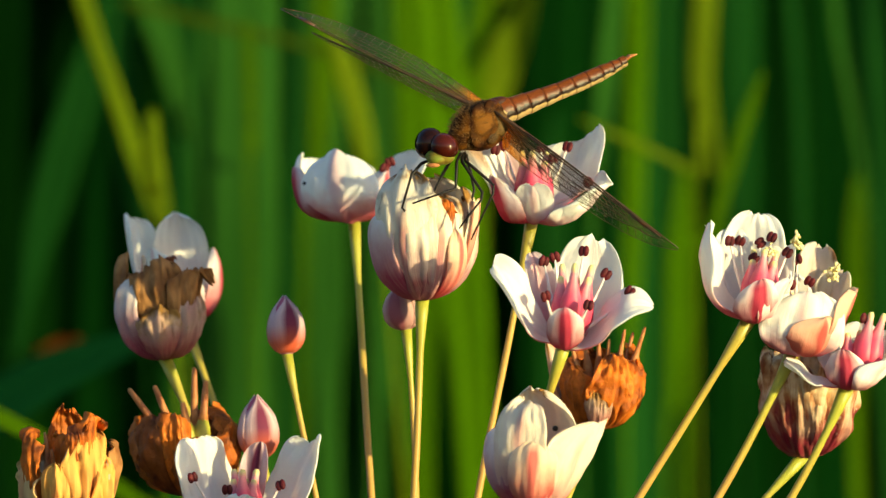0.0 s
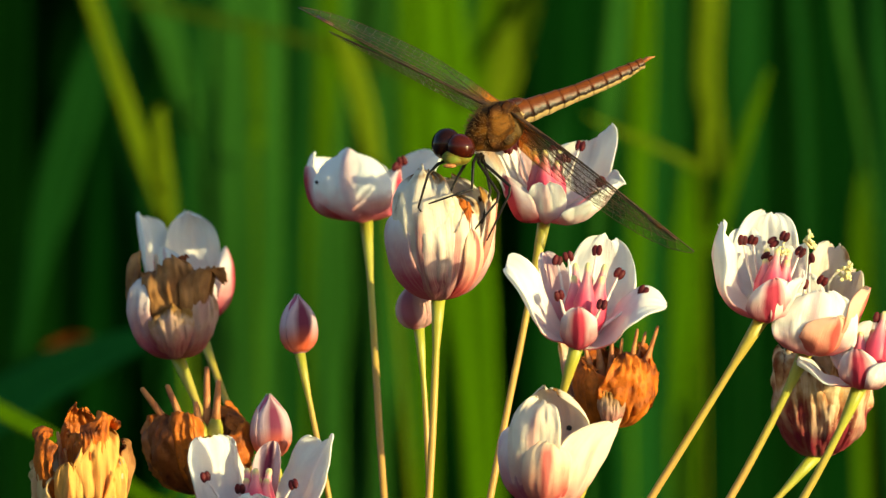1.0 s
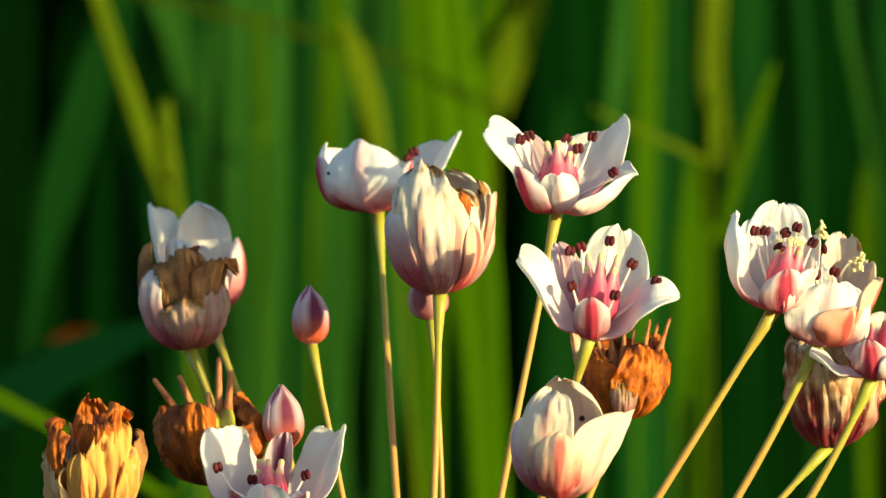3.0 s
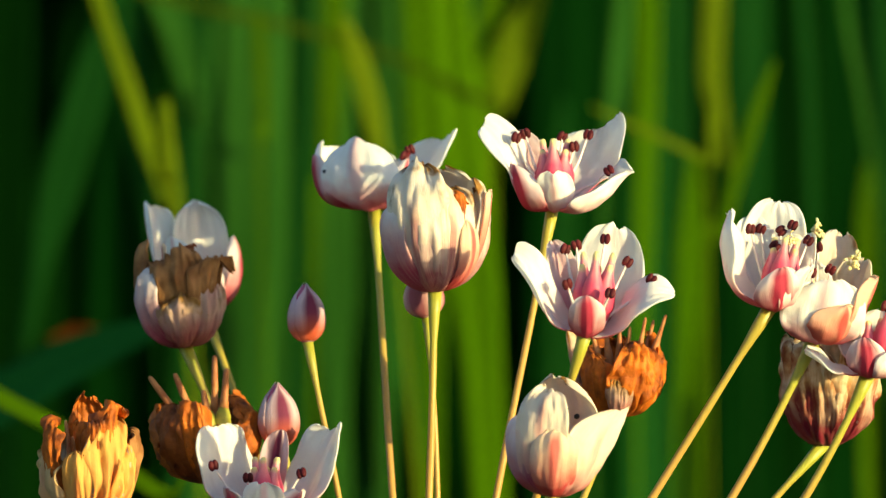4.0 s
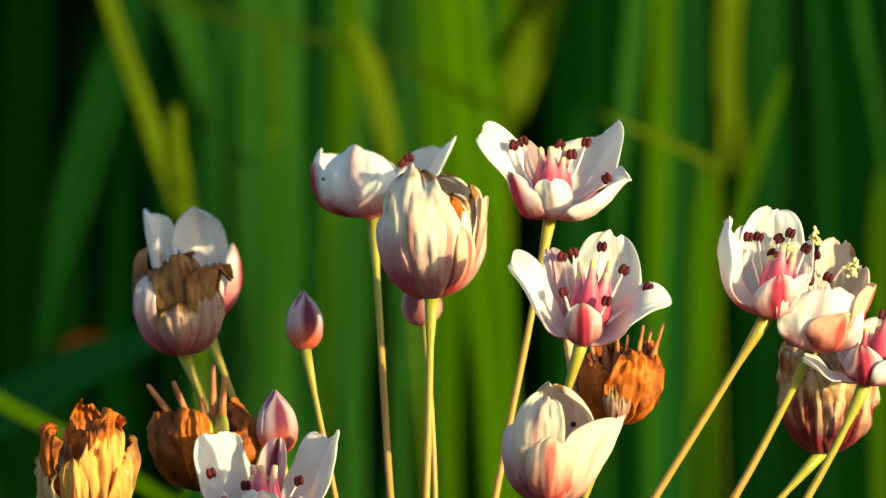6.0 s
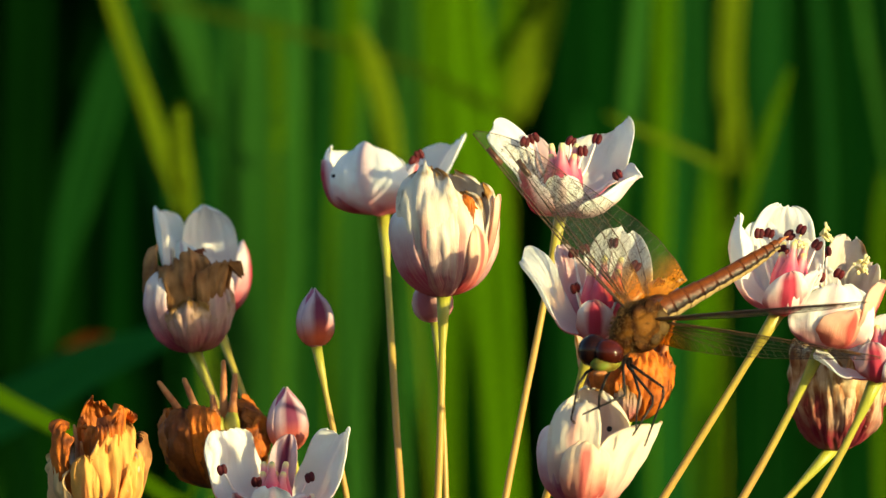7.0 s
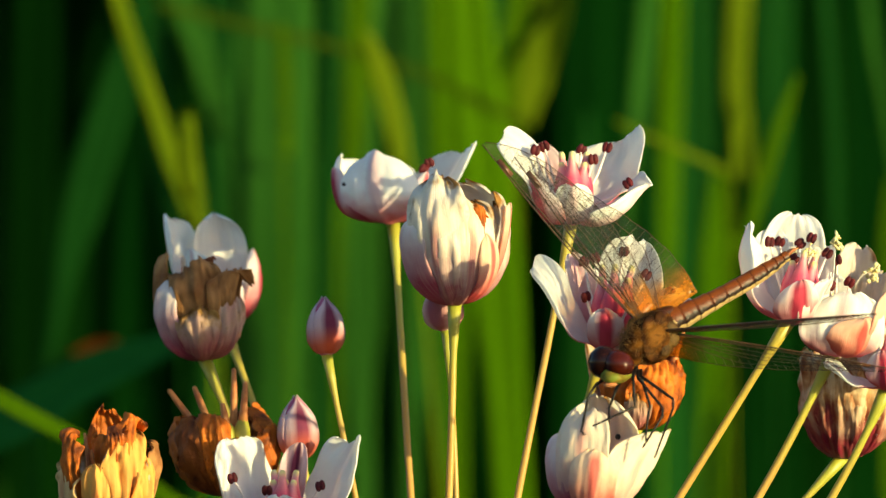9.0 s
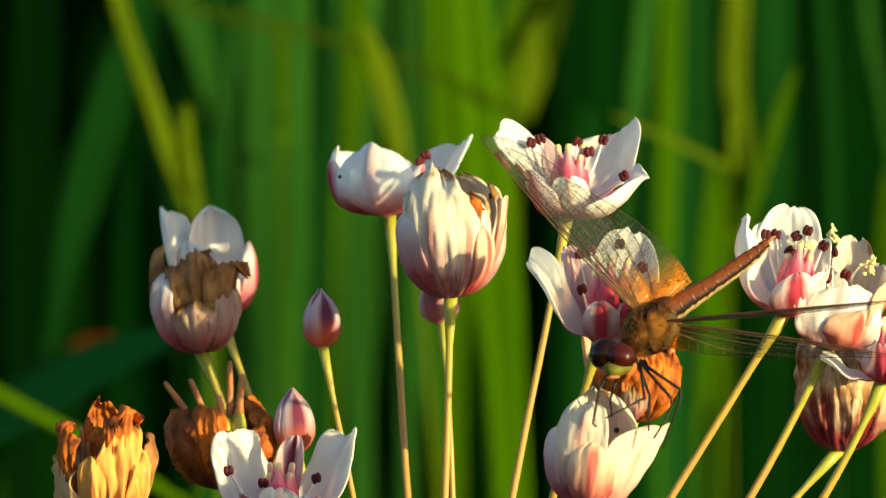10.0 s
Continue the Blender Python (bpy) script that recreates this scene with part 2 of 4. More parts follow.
def petal_bm(axis, tip, width, belly, cup=0.25, ruffle=0.05, crumple=0.0, seed=0, close=0.5, curl=0.0, fine=1.0, wide=0.60, foot_w=0.42, skew=0.0, rag=0.0, pleat=0.012, roll=0.0, point=0.0, notch=0.0):
    """A petal from the flower's foot (the origin) to tip by way of belly. cup: how deep it is across; curl: its tip bends back;
    wide: where it is widest; close: how it narrows to the tip (0.4 blunt, 0.9 pointed); skew: its tip leans to one side;
    rag: torn rim; pleat: folds along it; roll: its long edges turn in; point: a small peak; notch: a dent in the tip."""
    n_long, n_wide = 31, 25
    out = (belly - axis * belly.dot(axis)).normalized()
    foot = out * 7 * U
    low = out * belly.dot(out) * 1.15 + axis * tip.length * 0.03
    high = (belly - foot * 0.125 - tip * 0.125 - low * 0.375) / 0.375
    side = axis.cross(out).normalized()
    grid, normals = [], []
    rnd = Vector((seed * 3.17, seed * 1.71, seed * 0.93))

    def spine(t):
        return bezier((foot, low, high, tip), t)
    for i in range(n_long):
        t = 1 - (1 - i / (n_long - 1)) ** 1.45
        c = spine(t)
        d = (spine(min(1, t + 0.01)) - spine(max(0, t - 0.01))).normalized()
        inner = d.cross(side).normalized()
        swell = foot_w + (1 - foot_w) * math.sin(min(1, t / wide) * math.pi / 2) ** 1.3
        if t > wide:
            swell *= max(0.02, 1 - ((t - wide) / (1.005 - wide)) ** 2.3) ** close
        half = width * 0.5 * swell
        row, nrow = [], []
        for j in range(n_wide):
            s = 2 * j / (n_wide - 1) - 1
            edge = noise.noise(rnd + Vector((t * 3.2, s * 1.5, 0)))
            tear = noise.noise(rnd + Vector((s * 7, 2.7, t * 2))) + 0.6 * noise.noise(rnd + Vector((s * 17, 8.1, t * 6)))
            along = ruffle * width * 0.4 * noise.noise(rnd + Vector((s * 1.7, 7.7, t))) * t * t + rag * width * tear * t ** 4
            along += width * t ** 4 * (0.25 * skew * s + point * math.exp(-((s - skew * 0.4) / 0.2) ** 2) - notch * math.exp(-((s + skew) / 0.3) ** 2))
            lift = cup * half * s * s + roll * half * max(0, abs(s) - 0.55) ** 1.5 * 3 + ruffle * width * 0.8 * edge * (s * s + t * t) - curl * width * max(0, t - 0.6) ** 2 * 3
            folds = noise.noise(rnd + Vector((t * 1.1, s * 4.6, 5))) + 0.5 * noise.noise(rnd + Vector((t * 1.6, s * 10, 6)))
            wr = crumple * width * (noise.noise(rnd + Vector((t * 3.2 * fine, s * 3.6 * fine, 3))) + 0.5 * noise.noise(rnd + Vector((t * 6 * fine, s * 8 * fine, 9))))
            crease = -0.055 * half * math.exp(-(s / 0.16) ** 2)
            lift += pleat * width * folds * min(1, t * 2.5)
            row.append(c + side * (half * s * (1 + 0.10 * edge * t) + wr * 0.4) + inner * (lift + wr * min(1, t * 3) + crease) + d * along)
            nrow.append(inner)
        grid.append(row)
        normals.append(nrow)
    return sheet_bm(grid, 3.0 * U, normals)


def tube_bm(points, radii, sides=10, bm=None):
    """A round tube along points, with ends closed; u runs round, v along."""
    bm = bm or bmesh.new()
    uv = bm.loops.layers.uv.verify()
    rings, n = [], len(points)
    ref = None
    for i, p in enumerate(points):
        d = (points[min(n - 1, i + 1)] - points[max(0, i - 1)]).normalized()
        if ref is None:
            ref = d.orthogonal().normalized()
        ref = (ref - d * ref.dot(d)).normalized()
        b = d.cross(ref)
        rings.append([bm.verts.new(p + (ref * math.cos(a) + b * math.sin(a)) * radii[i]) for a in (2 * math.pi * k / sides for k in range(sides))])
    for i in range(n - 1):
        for k in range(sides):
            m = (k + 1) % sides
            f = bm.faces.new((rings[i][k], rings[i][m], rings[i + 1][m], rings[i + 1][k]))
            for loop, w in zip(f.loops, ((k, i), (k + 1, i), (k + 1, i + 1), (k, i + 1))):
                loop[uv].uv = (w[0] / sides, w[1] / (n - 1))
    bm.faces.new(list(reversed(rings[0])))
    f = bm.faces.new(rings[-1])
    for loop in f.loops:
        loop[uv].uv = (0.5, 1)
    return bm


def blob_bm(center, rx, ry, rz, turn=None, seg=12, bm=None):
    bm = bm or bmesh.new()
    m = Matrix.Translation(center) @ (turn.to_4x4() if turn else Matrix.Identity(4)) @ Matrix.Diagonal((rx, ry, rz, 1))
    bmesh.ops.create_uvsphere(bm, u_segments=seg, v_segments=max(6, seg * 2 // 3), radius=1, matrix=m)
    return bm


def stalk(root, foot, lean, radius, label="", seed=0, bend=0.0):
    """The flower stalk, from the hub of the umbel up to the foot of a flower; lean: the way it meets the flower."""
    a = Vector((0, 0, 0))
    b = foot - HUB
    pts, n = [], 22
    ctrl = [a, b * 0.33 + Vector((bend * U, 0, 0)), b * 0.7 + Vector((bend * 0.7 * U, 0, 0)), b + lean * 4 * U]
    for i in range(n):
        t = i / (n - 1)
        w = noise.noise(Vector((seed * 2.3, t * 4, 1))) * 2.5 * U * math.sin(t * math.pi)
        pts.append(bezier(ctrl, t) + Vector((w, 0, 0)))
    radii = [radius * 0.78 * U * (1.12 - 0.2 * i / (n - 1) + 0.05 * noise.noise(Vector((seed, i * 0.9, 5)))) for i in range(n)]
    radii[-1], radii[-2] = radius * U * 1.5, radius * U * 1.15
    part("stalk", tube_bm(pts, radii, 12), STEM, root, label)


# kind: (inner and outer material, cup, ruffle, crumple, close, other settings)
PETAL_KINDS = {
    "petal": ((PETAL_IN, PETAL_OUT), 0.30, 0.14, 0.020, 0.30, {"pleat": 0.012, "rag": 0.034, "fine": 1.7}),
    "sepal": ((SEPAL_IN, SEPAL_OUT), 0.45, 0.10, 0.020, 0.42, {"pleat": 0.018, "wide": 0.52, "rag": 0.02}),
    "pale": ((SEPAL_IN, PALE_OUT), 0.45, 0.10, 0.022, 0.36, {"pleat": 0.022, "wide": 0.52, "rag": 0.03, "foot_w": 0.6}),
    "mauve": ((BUD_SEPAL, BUD_SEPAL), 0.45, 0.10, 0.02, 0.6, {"pleat": 0.02}),
    "ivory": ((OLD_IN, IVORY_OUT), 0.30, 0.14, 0.022, 0.30, {"pleat": 0.016, "rag": 0.035, "fine": 1.8, "foot_w": 0.55}),
    "old": ((OLD_IN, OLD_OUT), 0.40, 0.14, 0.026, 0.28, {"pleat": 0.013, "rag": 0.07, "fine": 2.2, "foot_w": 0.6}),
    "husk": ((WILT_IN, HUSK_OUT), 0.40, 0.18, 0.10, 0.32, {"pleat": 0.05, "rag": 0.12, "fine": 1.8}),
    "apricot": ((OLD_IN, APRICOT), 0.45, 0.10, 0.025, 0.42, {"pleat": 0.02, "rag": 0.02}),
    "wilt": ((WILT_IN, WILT_OUT), 0.40, 0.16, 0.055, 0.32, {"pleat": 0.04, "rag": 0.09, "fine": 1.8}),
    "dry": ((DRY, DRY), 0.50, 0.22, 0.085, 0.30, {"pleat": 0.06, "rag": 0.16, "fine": 2.6}),
    # darkened copy of dry, with shade in its colour
    "brown": ((DRY_SHADED, DRY_SHADED), 0.50, 0.20, 0.08, 0.30, {"pleat": 0.07, "rag": 0.14, "fine": 2.2}),
    "tan": ((TAN, TAN), 0.50, 0.20, 0.08, 0.30, {"pleat": 0.06, "rag": 0.12, "fine": 2.2}),
    "gold": ((WILT_IN, GOLD_OUT), 0.45, 0.20, 0.11, 0.26, {"pleat": 0.07, "rag": 0.16, "fine": 1.8}),
    "cream": ((WILT_IN, CREAM_OUT), 0.45, 0.20, 0.12, 0.26, {"pleat": 0.07, "rag": 0.16, "fine": 2.0}),
    "curl": ((DRY, DRY), 0.80, 0.20, 0.12, 0.22, {"pleat": 0.09, "rag": 0.16, "fine": 2.6, "roll": 0.5}),
    "flame": ((SEPAL_IN, FLAME_OUT), 0.40, 0.08, 0.025, 0.45, {"pleat": 0.02, "rag": 0.05}),
}
PETAL_LABELS = {"ivory": "ivory-white petal, pink at the foot", "mauve": "purple-pink upright sepal", "old": "ageing petal with tan rim", "wilt": "wilted petal, brown at the tip", "dry": "dried orange-brown petal", "brown": "dried brown petal, darkened as in shade", "tan": "limp tan-brown withered petal", "curl": "curled brown petal tip",
                "husk": "withered brown petal, purple at the foot", "apricot": "apricot-coloured outer petal", "gold": "withered golden petal", "cream": "withered cream petal with brown tip", "flame": "rose-red sepal with orange tip"}


def bloom(kind_name, label, foot, lean, petals, stamens=(), carpels=(), stalk_r=8.5, category="flower", bend=0.0, seed=0, group="flowers of the umbel"):
    """A flower on its stalk. petals: (kind, tip, belly, width[, settings]); stamens: (x, up, d, turn); carpels: (x, up, d, height)."""
    root = tagged(new(kind_name), label, category, group)
    root.location = HUB
    axis = Vector(lean).normalized()
    base = at(*foot)
    stalk(root, base, axis, stalk_r, "", seed, bend)
    off = base - HUB
    for k, (kind, tip, belly, width, *rest) in enumerate(petals):
        mats, cup, ruffle, crumple, close, extra = PETAL_KINDS[kind]
        shape = {"cup": cup, "ruffle": ruffle, "crumple": crumple, "close": close, **extra, **(rest[0] if rest else {})}
        bm = petal_bm(axis, Vector((tip[0], tip[2], tip[1])) * U, width * U, Vector((belly[0], belly[2], belly[1])) * U, seed=seed * 13 + k * 2.7 + 1, **shape)
        bmesh.ops.translate(bm, verts=bm.verts, vec=off)
        part("sepal" if kind in ("sepal", "mauve", "pale", "flame", "apricot") else "petal", bm, mats, root, PETAL_LABELS.get(kind, ""))
    for k, (x, up, d, turn) in enumerate(stamens):
        head = Vector((x, d, up)) * U
        low = axis * 14 * U + Vector((x, d, 0)) * U * 0.12
        mid = low * 0.45 + head * 0.55 + (head - axis * head.dot(axis)) * 0.12
        pts = [low + (mid - low) * (i / 4) if i < 5 else mid + (head - mid) * ((i - 4) / 4) for i in range(9)]
        st = part("stamen", tube_bm([p + off for p in pts], [(4.0 - 0.3 * i) * U for i in range(9)], 8), FILAMENT, root)
        turn_m = Euler((radians(20 * math.sin(k * 2.1)), radians(turn), radians(25 * math.cos(k * 1.7)))).to_matrix()
        bm = blob_bm(head + off + turn_m @ Vector((4.0 * U, 0, 0)), 5.8 * U, 4.8 * U, 10 * U, turn_m, 12)
        blob_bm(head + off + turn_m @ Vector((-4.0 * U, 0, 0)), 5.8 * U, 4.8 * U, 10 * U, turn_m, 12, bm)
        part("anther", bm, ANTHER, st, "dark red anther")
    husk, fat = (CARPEL, 1.0) if category == "flower" else (SPIKE, 0.55)
    for k, (x, up, d, height) in enumerate(carpels):
        low = Vector((x * 0.5, d * 0.5, 0)) * U + axis * 12 * U
        way = (Vector((x, d, up)) * U - low).normalized()
        h = height * U
        prof = [(0, 10), (0.12, 16), (0.3, 23), (0.48, 20), (0.62, 14), (0.75, 8.5), (0.87, 6), (0.95, 6), (1.0, 3.5)]
        pts = [low + off + way * h * t + Vector((x, d, 0)) * U * 0.18 * max(0, t - 0.6) for t, _ in prof]
        part("carpel", tube_bm(pts, [r * U * fat for _, r in prof], 10), husk, root)
    return root


def ring_carpels(cx, up, d, height, spread):
    return [(cx + 0.85 * spread * math.cos(a), up + 6 * math.sin(a * 2 + 1), d + 0.85 * spread * math.sin(a), 0.86 * height * (1 + 0.1 * math.sin(a * 3))) for a in (math.pi * 2 * k / 6 + 0.4 for k in range(6))]


def bud(label, foot, tip, width, stalk_r=7.5, seed=0, bend=0.0, skin=None):
    root = tagged(new("flower_bud"), label, "flower bud", "buds of the umbel")
    root.location = HUB
    base, top = at(*foot), at(*tip)
    axis = (top - base).normalized()
    stalk(root, base, axis, stalk_r, "", seed, bend)
    L = (top - base).length
    prof = [(0.0, 0.30), (0.04, 0.48), (0.12, 0.76), (0.25, 0.95), (0.4, 1.0), (0.55, 0.95), (0.7, 0.78), (0.82, 0.54), (0.92, 0.28), (0.98, 0.12), (1.0, 0.04)]
    bm = tube_bm([base - HUB + axis * L * t for t, _ in prof], [width * U * 0.5 * r for _, r in prof], 24)
    part("bud_head", bm, BUD, root)
    # three sepals folded over the bud, each a shallow shell on it
    for k in range(3):
        a0 = math.pi * 2 * k / 3 + 0.45 * math.sin(seed * 2.3)
        o = (Vector((0, -1, 0)) - axis * Vector((0, -1, 0)).dot(axis)).normalized()
        o = Matrix.Rotation(a0, 3, axis) @ o
        s = axis.cross(o)
        grid, normals = [], []
        for i in range(15):
            t = 0.03 + 0.99 * i / 14
            r = np.interp(min(t, 1), [q[0] for q in prof], [q[1] for q in prof]) * width * U * 0.5 + 1.6 * U
            row, nr = [], []
            for j in range(9):
                b = (j / 4 - 1) * radians(64) * (1 if t < 0.6 else max(0.05, 1 - ((t - 0.6) / 0.42) ** 2))
                v = o * math.cos(b) + s * math.sin(b)
                row.append(base - HUB + axis * L * t + v * (r + 0.8 * U * noise.noise(Vector((i * 0.5, j * 0.6, seed + k)))))
                nr.append(-v)
            grid.append(row)
            normals.append(nr)
        part("sepal", sheet_bm(grid, 1.6 * U, normals), (skin or BUD_SEPAL,) * 2, root)
    return root


# ---- ground, water and the far bank ----
def reed_material(name, low, high, tip=None):
    n = Nodes(name)
    u, v = n.uv()
    streak = n.noise(1.0, 4, (26, 1.5, 1), n.tree.nodes["UV Map"].outputs[0])
    blot = n.noise(9, 4)
    color = n.ramp(n.math('ADD', n.math('MULTIPLY', streak, 0.6), n.math('MULTIPLY', blot, 0.4)), (0.35, low), (0.65, high))
    if tip:
        color = n.mix(n.ramp(n.math('ADD', v, n.math('MULTIPLY', blot, 0.2)), (0.85, (0.0,)), (1.1, (1.0,))), color, tip)
    n.bump(streak, 0.3, 0.002)
    return n.done(color, 0.8, 0.35, None, 0.0)


REED_MID = reed_material("reed_mid_green", (0.016, 0.078, 0.008), (0.034, 0.132, 0.016))
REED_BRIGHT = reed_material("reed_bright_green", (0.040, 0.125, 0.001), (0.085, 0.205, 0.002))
REED_TEAL = reed_material("reed_blue_green", (0.005, 0.042, 0.005), (0.011, 0.072, 0.011))
# Next three greens hold the bed's shade in their colour, almost to black.
REED_SHADE_DEEP = reed_material("reed_painted_shade_deep", (0.0009, 0.010, 0.0009), (0.0024, 0.021, 0.002))
REED_SHADE = reed_material("reed_painted_shade_blue", (0.0015, 0.022, 0.006), (0.003, 0.036, 0.012))
REED_SHADE_GREEN = reed_material("reed_painted_shade_green", (0.0012, 0.017, 0.0016), (0.0028, 0.030, 0.0034))
REED_OLIVE = reed_material("reed_olive_green", (0.034, 0.096, 0.001), (0.072, 0.165, 0.002))
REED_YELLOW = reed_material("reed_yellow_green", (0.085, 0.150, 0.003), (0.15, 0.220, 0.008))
REED_BROWN = reed_material("reed_straw_brown", (0.030, 0.060, 0.003), (0.060, 0.10, 0.005))
# Far bank: deep shade is put into the colour, nearly black.
BANK = reed_material("bank_painted_shade", (0.0005, 0.005, 0.0005), (0.0012, 0.010, 0.001))
REED_RUST = reed_material("reed_rust_brown", (0.05, 0.012, 0.002), (0.10, 0.024, 0.004))
MUD = plain("wet_mud", (0.015, 0.013, 0.008), (0.045, 0.038, 0.022), 6, 0.35, 0.0, 0.5, 0.6)

FLOOR_Z = -0.72


def ground_sheet():
    bm = bmesh.new()
    cells, size = 60, 60.0
    vs = []
    for i in range(cells + 1):
        row = []
        for j in range(cells + 1):
            x, y = (i / cells - 0.5), (j / cells - 0.5)
            x, y = x * abs(x) * 4 * size, y * abs(y) * 4 * size
            row.append(bm.verts.new((x, y, FLOOR_Z + 0.03 * noise.noise(Vector((x * 1.7, y * 1.7, 0))))))
        vs.append(row)
    for i in range(cells):
        for j in range(cells):
            bm.faces.new((vs[i][j], vs[i + 1][j], vs[i + 1][j + 1], vs[i][j + 1]))
    return tagged(part("ground", bm, MUD, None), "dark wet mud at the water's edge", "ground", "", "structure")


ground_sheet()


def leaf_bm(points, widths, fold=0.25, twist=0.0, thick=0.0006, steps=26, seed=0):
    """A long reed leaf along points (a smooth curve through them) with a folded keel."""
    n = len(points)
    grid, normals = [], []
    for i in range(steps):
        f = i / (steps - 1) * (n - 1)
        k = min(n - 2, int(f))
        t = f - k
        p0, p1, p2, p3 = points[max(0, k - 1)], points[k], points[k + 1], points[min(n - 1, k + 2)]
        c = 0.5 * ((2 * p1) + (p2 - p0) * t + (2 * p0 - 5 * p1 + 4 * p2 - p3) * t * t + (3 * p1 - p0 - 3 * p2 + p3) * t ** 3)
        d = (p2 - p1).normalized()
        a = radians(twist) * (i / (steps - 1) - 0.5) + radians(18) * noise.noise(Vector((seed, i * 0.1, 2)))
        flat = Vector((1, 0, 0)) if abs(d.x) < 0.8 else Vector((0, 0, 1))
        side = (flat - d * flat.dot(d)).normalized()
        side = Matrix.Rotation(a, 3, d) @ side
        nor = side.cross(d)
        if nor.y > 0:
            nor = -nor
        w = widths[k] + (widths[k + 1] - widths[k]) * t
        grid.append([c + side * w * s - nor * fold * w * (1 - abs(s)) for s in (-1, -0.5, 0, 0.5, 1)])
        normals.append([nor] * 5)
    return sheet_bm(grid, thick, normals)


def far(x, y, m):
    return at(x, y, m / U)


def reed(label, material, m, pts, name="reed_leaf", twist=0.0, rooted=True, seed=0, fold=0.25):
    """A leaf m metres behind the flowers. pts: (x, y, half width) on the plan, from its foot to its tip."""
    points = [far(x, y, m) for x, y, _ in pts]
    widths = [w * U * (1 + m) for _, _, w in pts]
    if rooted:
        low = points[0]
        drop = (points[0] - points[1]).normalized()
        foot = Vector((low.x + 0.25 * drop.x, low.y + 0.02, FLOOR_Z - 0.02))
        points = [foot, foot.lerp(low, 0.5) + Vector((0.01, 0, 0)), *points]
        widths = [widths[0] * 0.7, widths[0] * 0.9, *widths]
    ob = new(name)
    ob.location = points[0]
    points = [p - ob.location for p in points]
    part("blade", leaf_bm(points, widths, fold, twist, 0.0006, 30, seed), material, ob)
    rib, rr, n = [], [], len(points)
    for i in range(4 * (n - 1) + 1):
        k = min(n - 2, i // 4)
        t = i / 4 - k
        w = widths[k] + (widths[k + 1] - widths[k]) * t
        p0, p1, p2, p3 = points[max(0, k - 1)], points[k], points[k + 1], points[min(n - 1, k + 2)]
        c = 0.5 * ((2 * p1) + (p2 - p0) * t + (2 * p0 - 5 * p1 + 4 * p2 - p3) * t * t + (3 * p1 - p0 - 3 * p2 + p3) * t ** 3)
        rib.append(c + Vector((0, fold * w, 0)))
        rr.append(0.06 * w + 0.0002)
    part("midrib", tube_bm(rib, rr, 6), material, ob)
    return tagged(ob, label, "reed leaf", "reeds behind the flowers")


MIDL = "broad mid-green reed leaf standing upright in the bed"
BRIL = "sunlit yellow-green reed leaf standing upright"
DARL = "green reed leaf in the bed, toned down to look shaded"
TEAL = "blue-green reed leaf in shade"
YELL = "thin pale yellow-green grass stem in evening sun"
reed(MIDL, REED_MID, 0.80, [(436, 1000, 54), (450, 400, 66), (455, 0, 64), (458, -300, 50)], seed=1, fold=0.12)
reed(YELL, REED_OLIVE, 0.74, [(470, 460, 4), (472, 250, 10), (468, 100, 12), (462, 20, 6)], seed=41, fold=0.1)
reed(MIDL, REED_TEAL, 0.95, [(545, 1000, 22), (552, 500, 34), (556, 200, 30), (560, -200, 24)], seed=2)
reed(MIDL, REED_MID, 0.90, [(610, 1000, 18), (604, 500, 36), (598, 150, 34), (590, -200, 36)], seed=3)
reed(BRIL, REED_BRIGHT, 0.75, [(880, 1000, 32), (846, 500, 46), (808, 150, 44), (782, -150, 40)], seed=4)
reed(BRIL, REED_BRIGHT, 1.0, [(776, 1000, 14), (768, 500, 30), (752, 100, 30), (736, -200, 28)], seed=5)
reed(YELL, REED_YELLOW, 0.62, [(720, 560, 5), (688, 330, 13), (664, 200, 22), (640, 110, 22), (612, 30, 6)], seed=6, fold=0.1)
reed(BRIL, REED_OLIVE, 0.85, [(560, 620, 6), (584, 300, 16), (596, 120, 22), (602, -80, 22)], seed=42)
reed(YELL, REED_YELLOW, 0.60, [(344, 520, 3), (312, 380, 12), (270, 260, 17), (232, 150, 16), (200, 60, 15), (160, -70, 15)], seed=7, fold=0.1)
reed("dry pale grass tip among the reeds", REED_YELLOW, 0.55, [(322, 430, 4), (306, 330, 17), (298, 270, 20), (290, 210, 6)], seed=31, fold=0.1)
reed(MIDL, REED_MID, 0.85, [(380, 420, 3), (356, 220, 16), (330, 110, 24), (296, 0, 28), (250, -120, 20)], seed=32)
reed(DARL, REED_TEAL, 0.9, [(300, 1000, 2), (284, 520, 4), (256, 260, 24), (228, 0, 30), (205, -200, 24)], seed=43)
reed(TEAL, REED_TEAL, 0.85, [(20, 1000, 4), (58, 560, 16), (110, 340, 38), (165, 150, 36), (220, -20, 20)], seed=8)
reed(DARL, REED_SHADE_DEEP, 1.0, [(10, 1000, 34), (14, 500, 40), (20, 150, 44), (30, -200, 40)], seed=44)
reed(DARL, REED_SHADE_GREEN, 1.1, [(190, 1000, 40), (205, 600, 50), (215, 380, 50), (225, 100, 40), (240, -200, 30)], seed=51)
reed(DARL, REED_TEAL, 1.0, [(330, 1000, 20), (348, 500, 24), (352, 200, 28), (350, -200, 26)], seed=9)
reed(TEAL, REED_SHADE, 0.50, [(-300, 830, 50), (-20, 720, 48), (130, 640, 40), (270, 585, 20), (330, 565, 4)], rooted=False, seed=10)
reed(YELL, REED_OLIVE, 0.30, [(520, 1080, 13), (300, 888, 13), (130, 775, 14), (0, 705, 15), (-160, 610, 14)], seed=11)
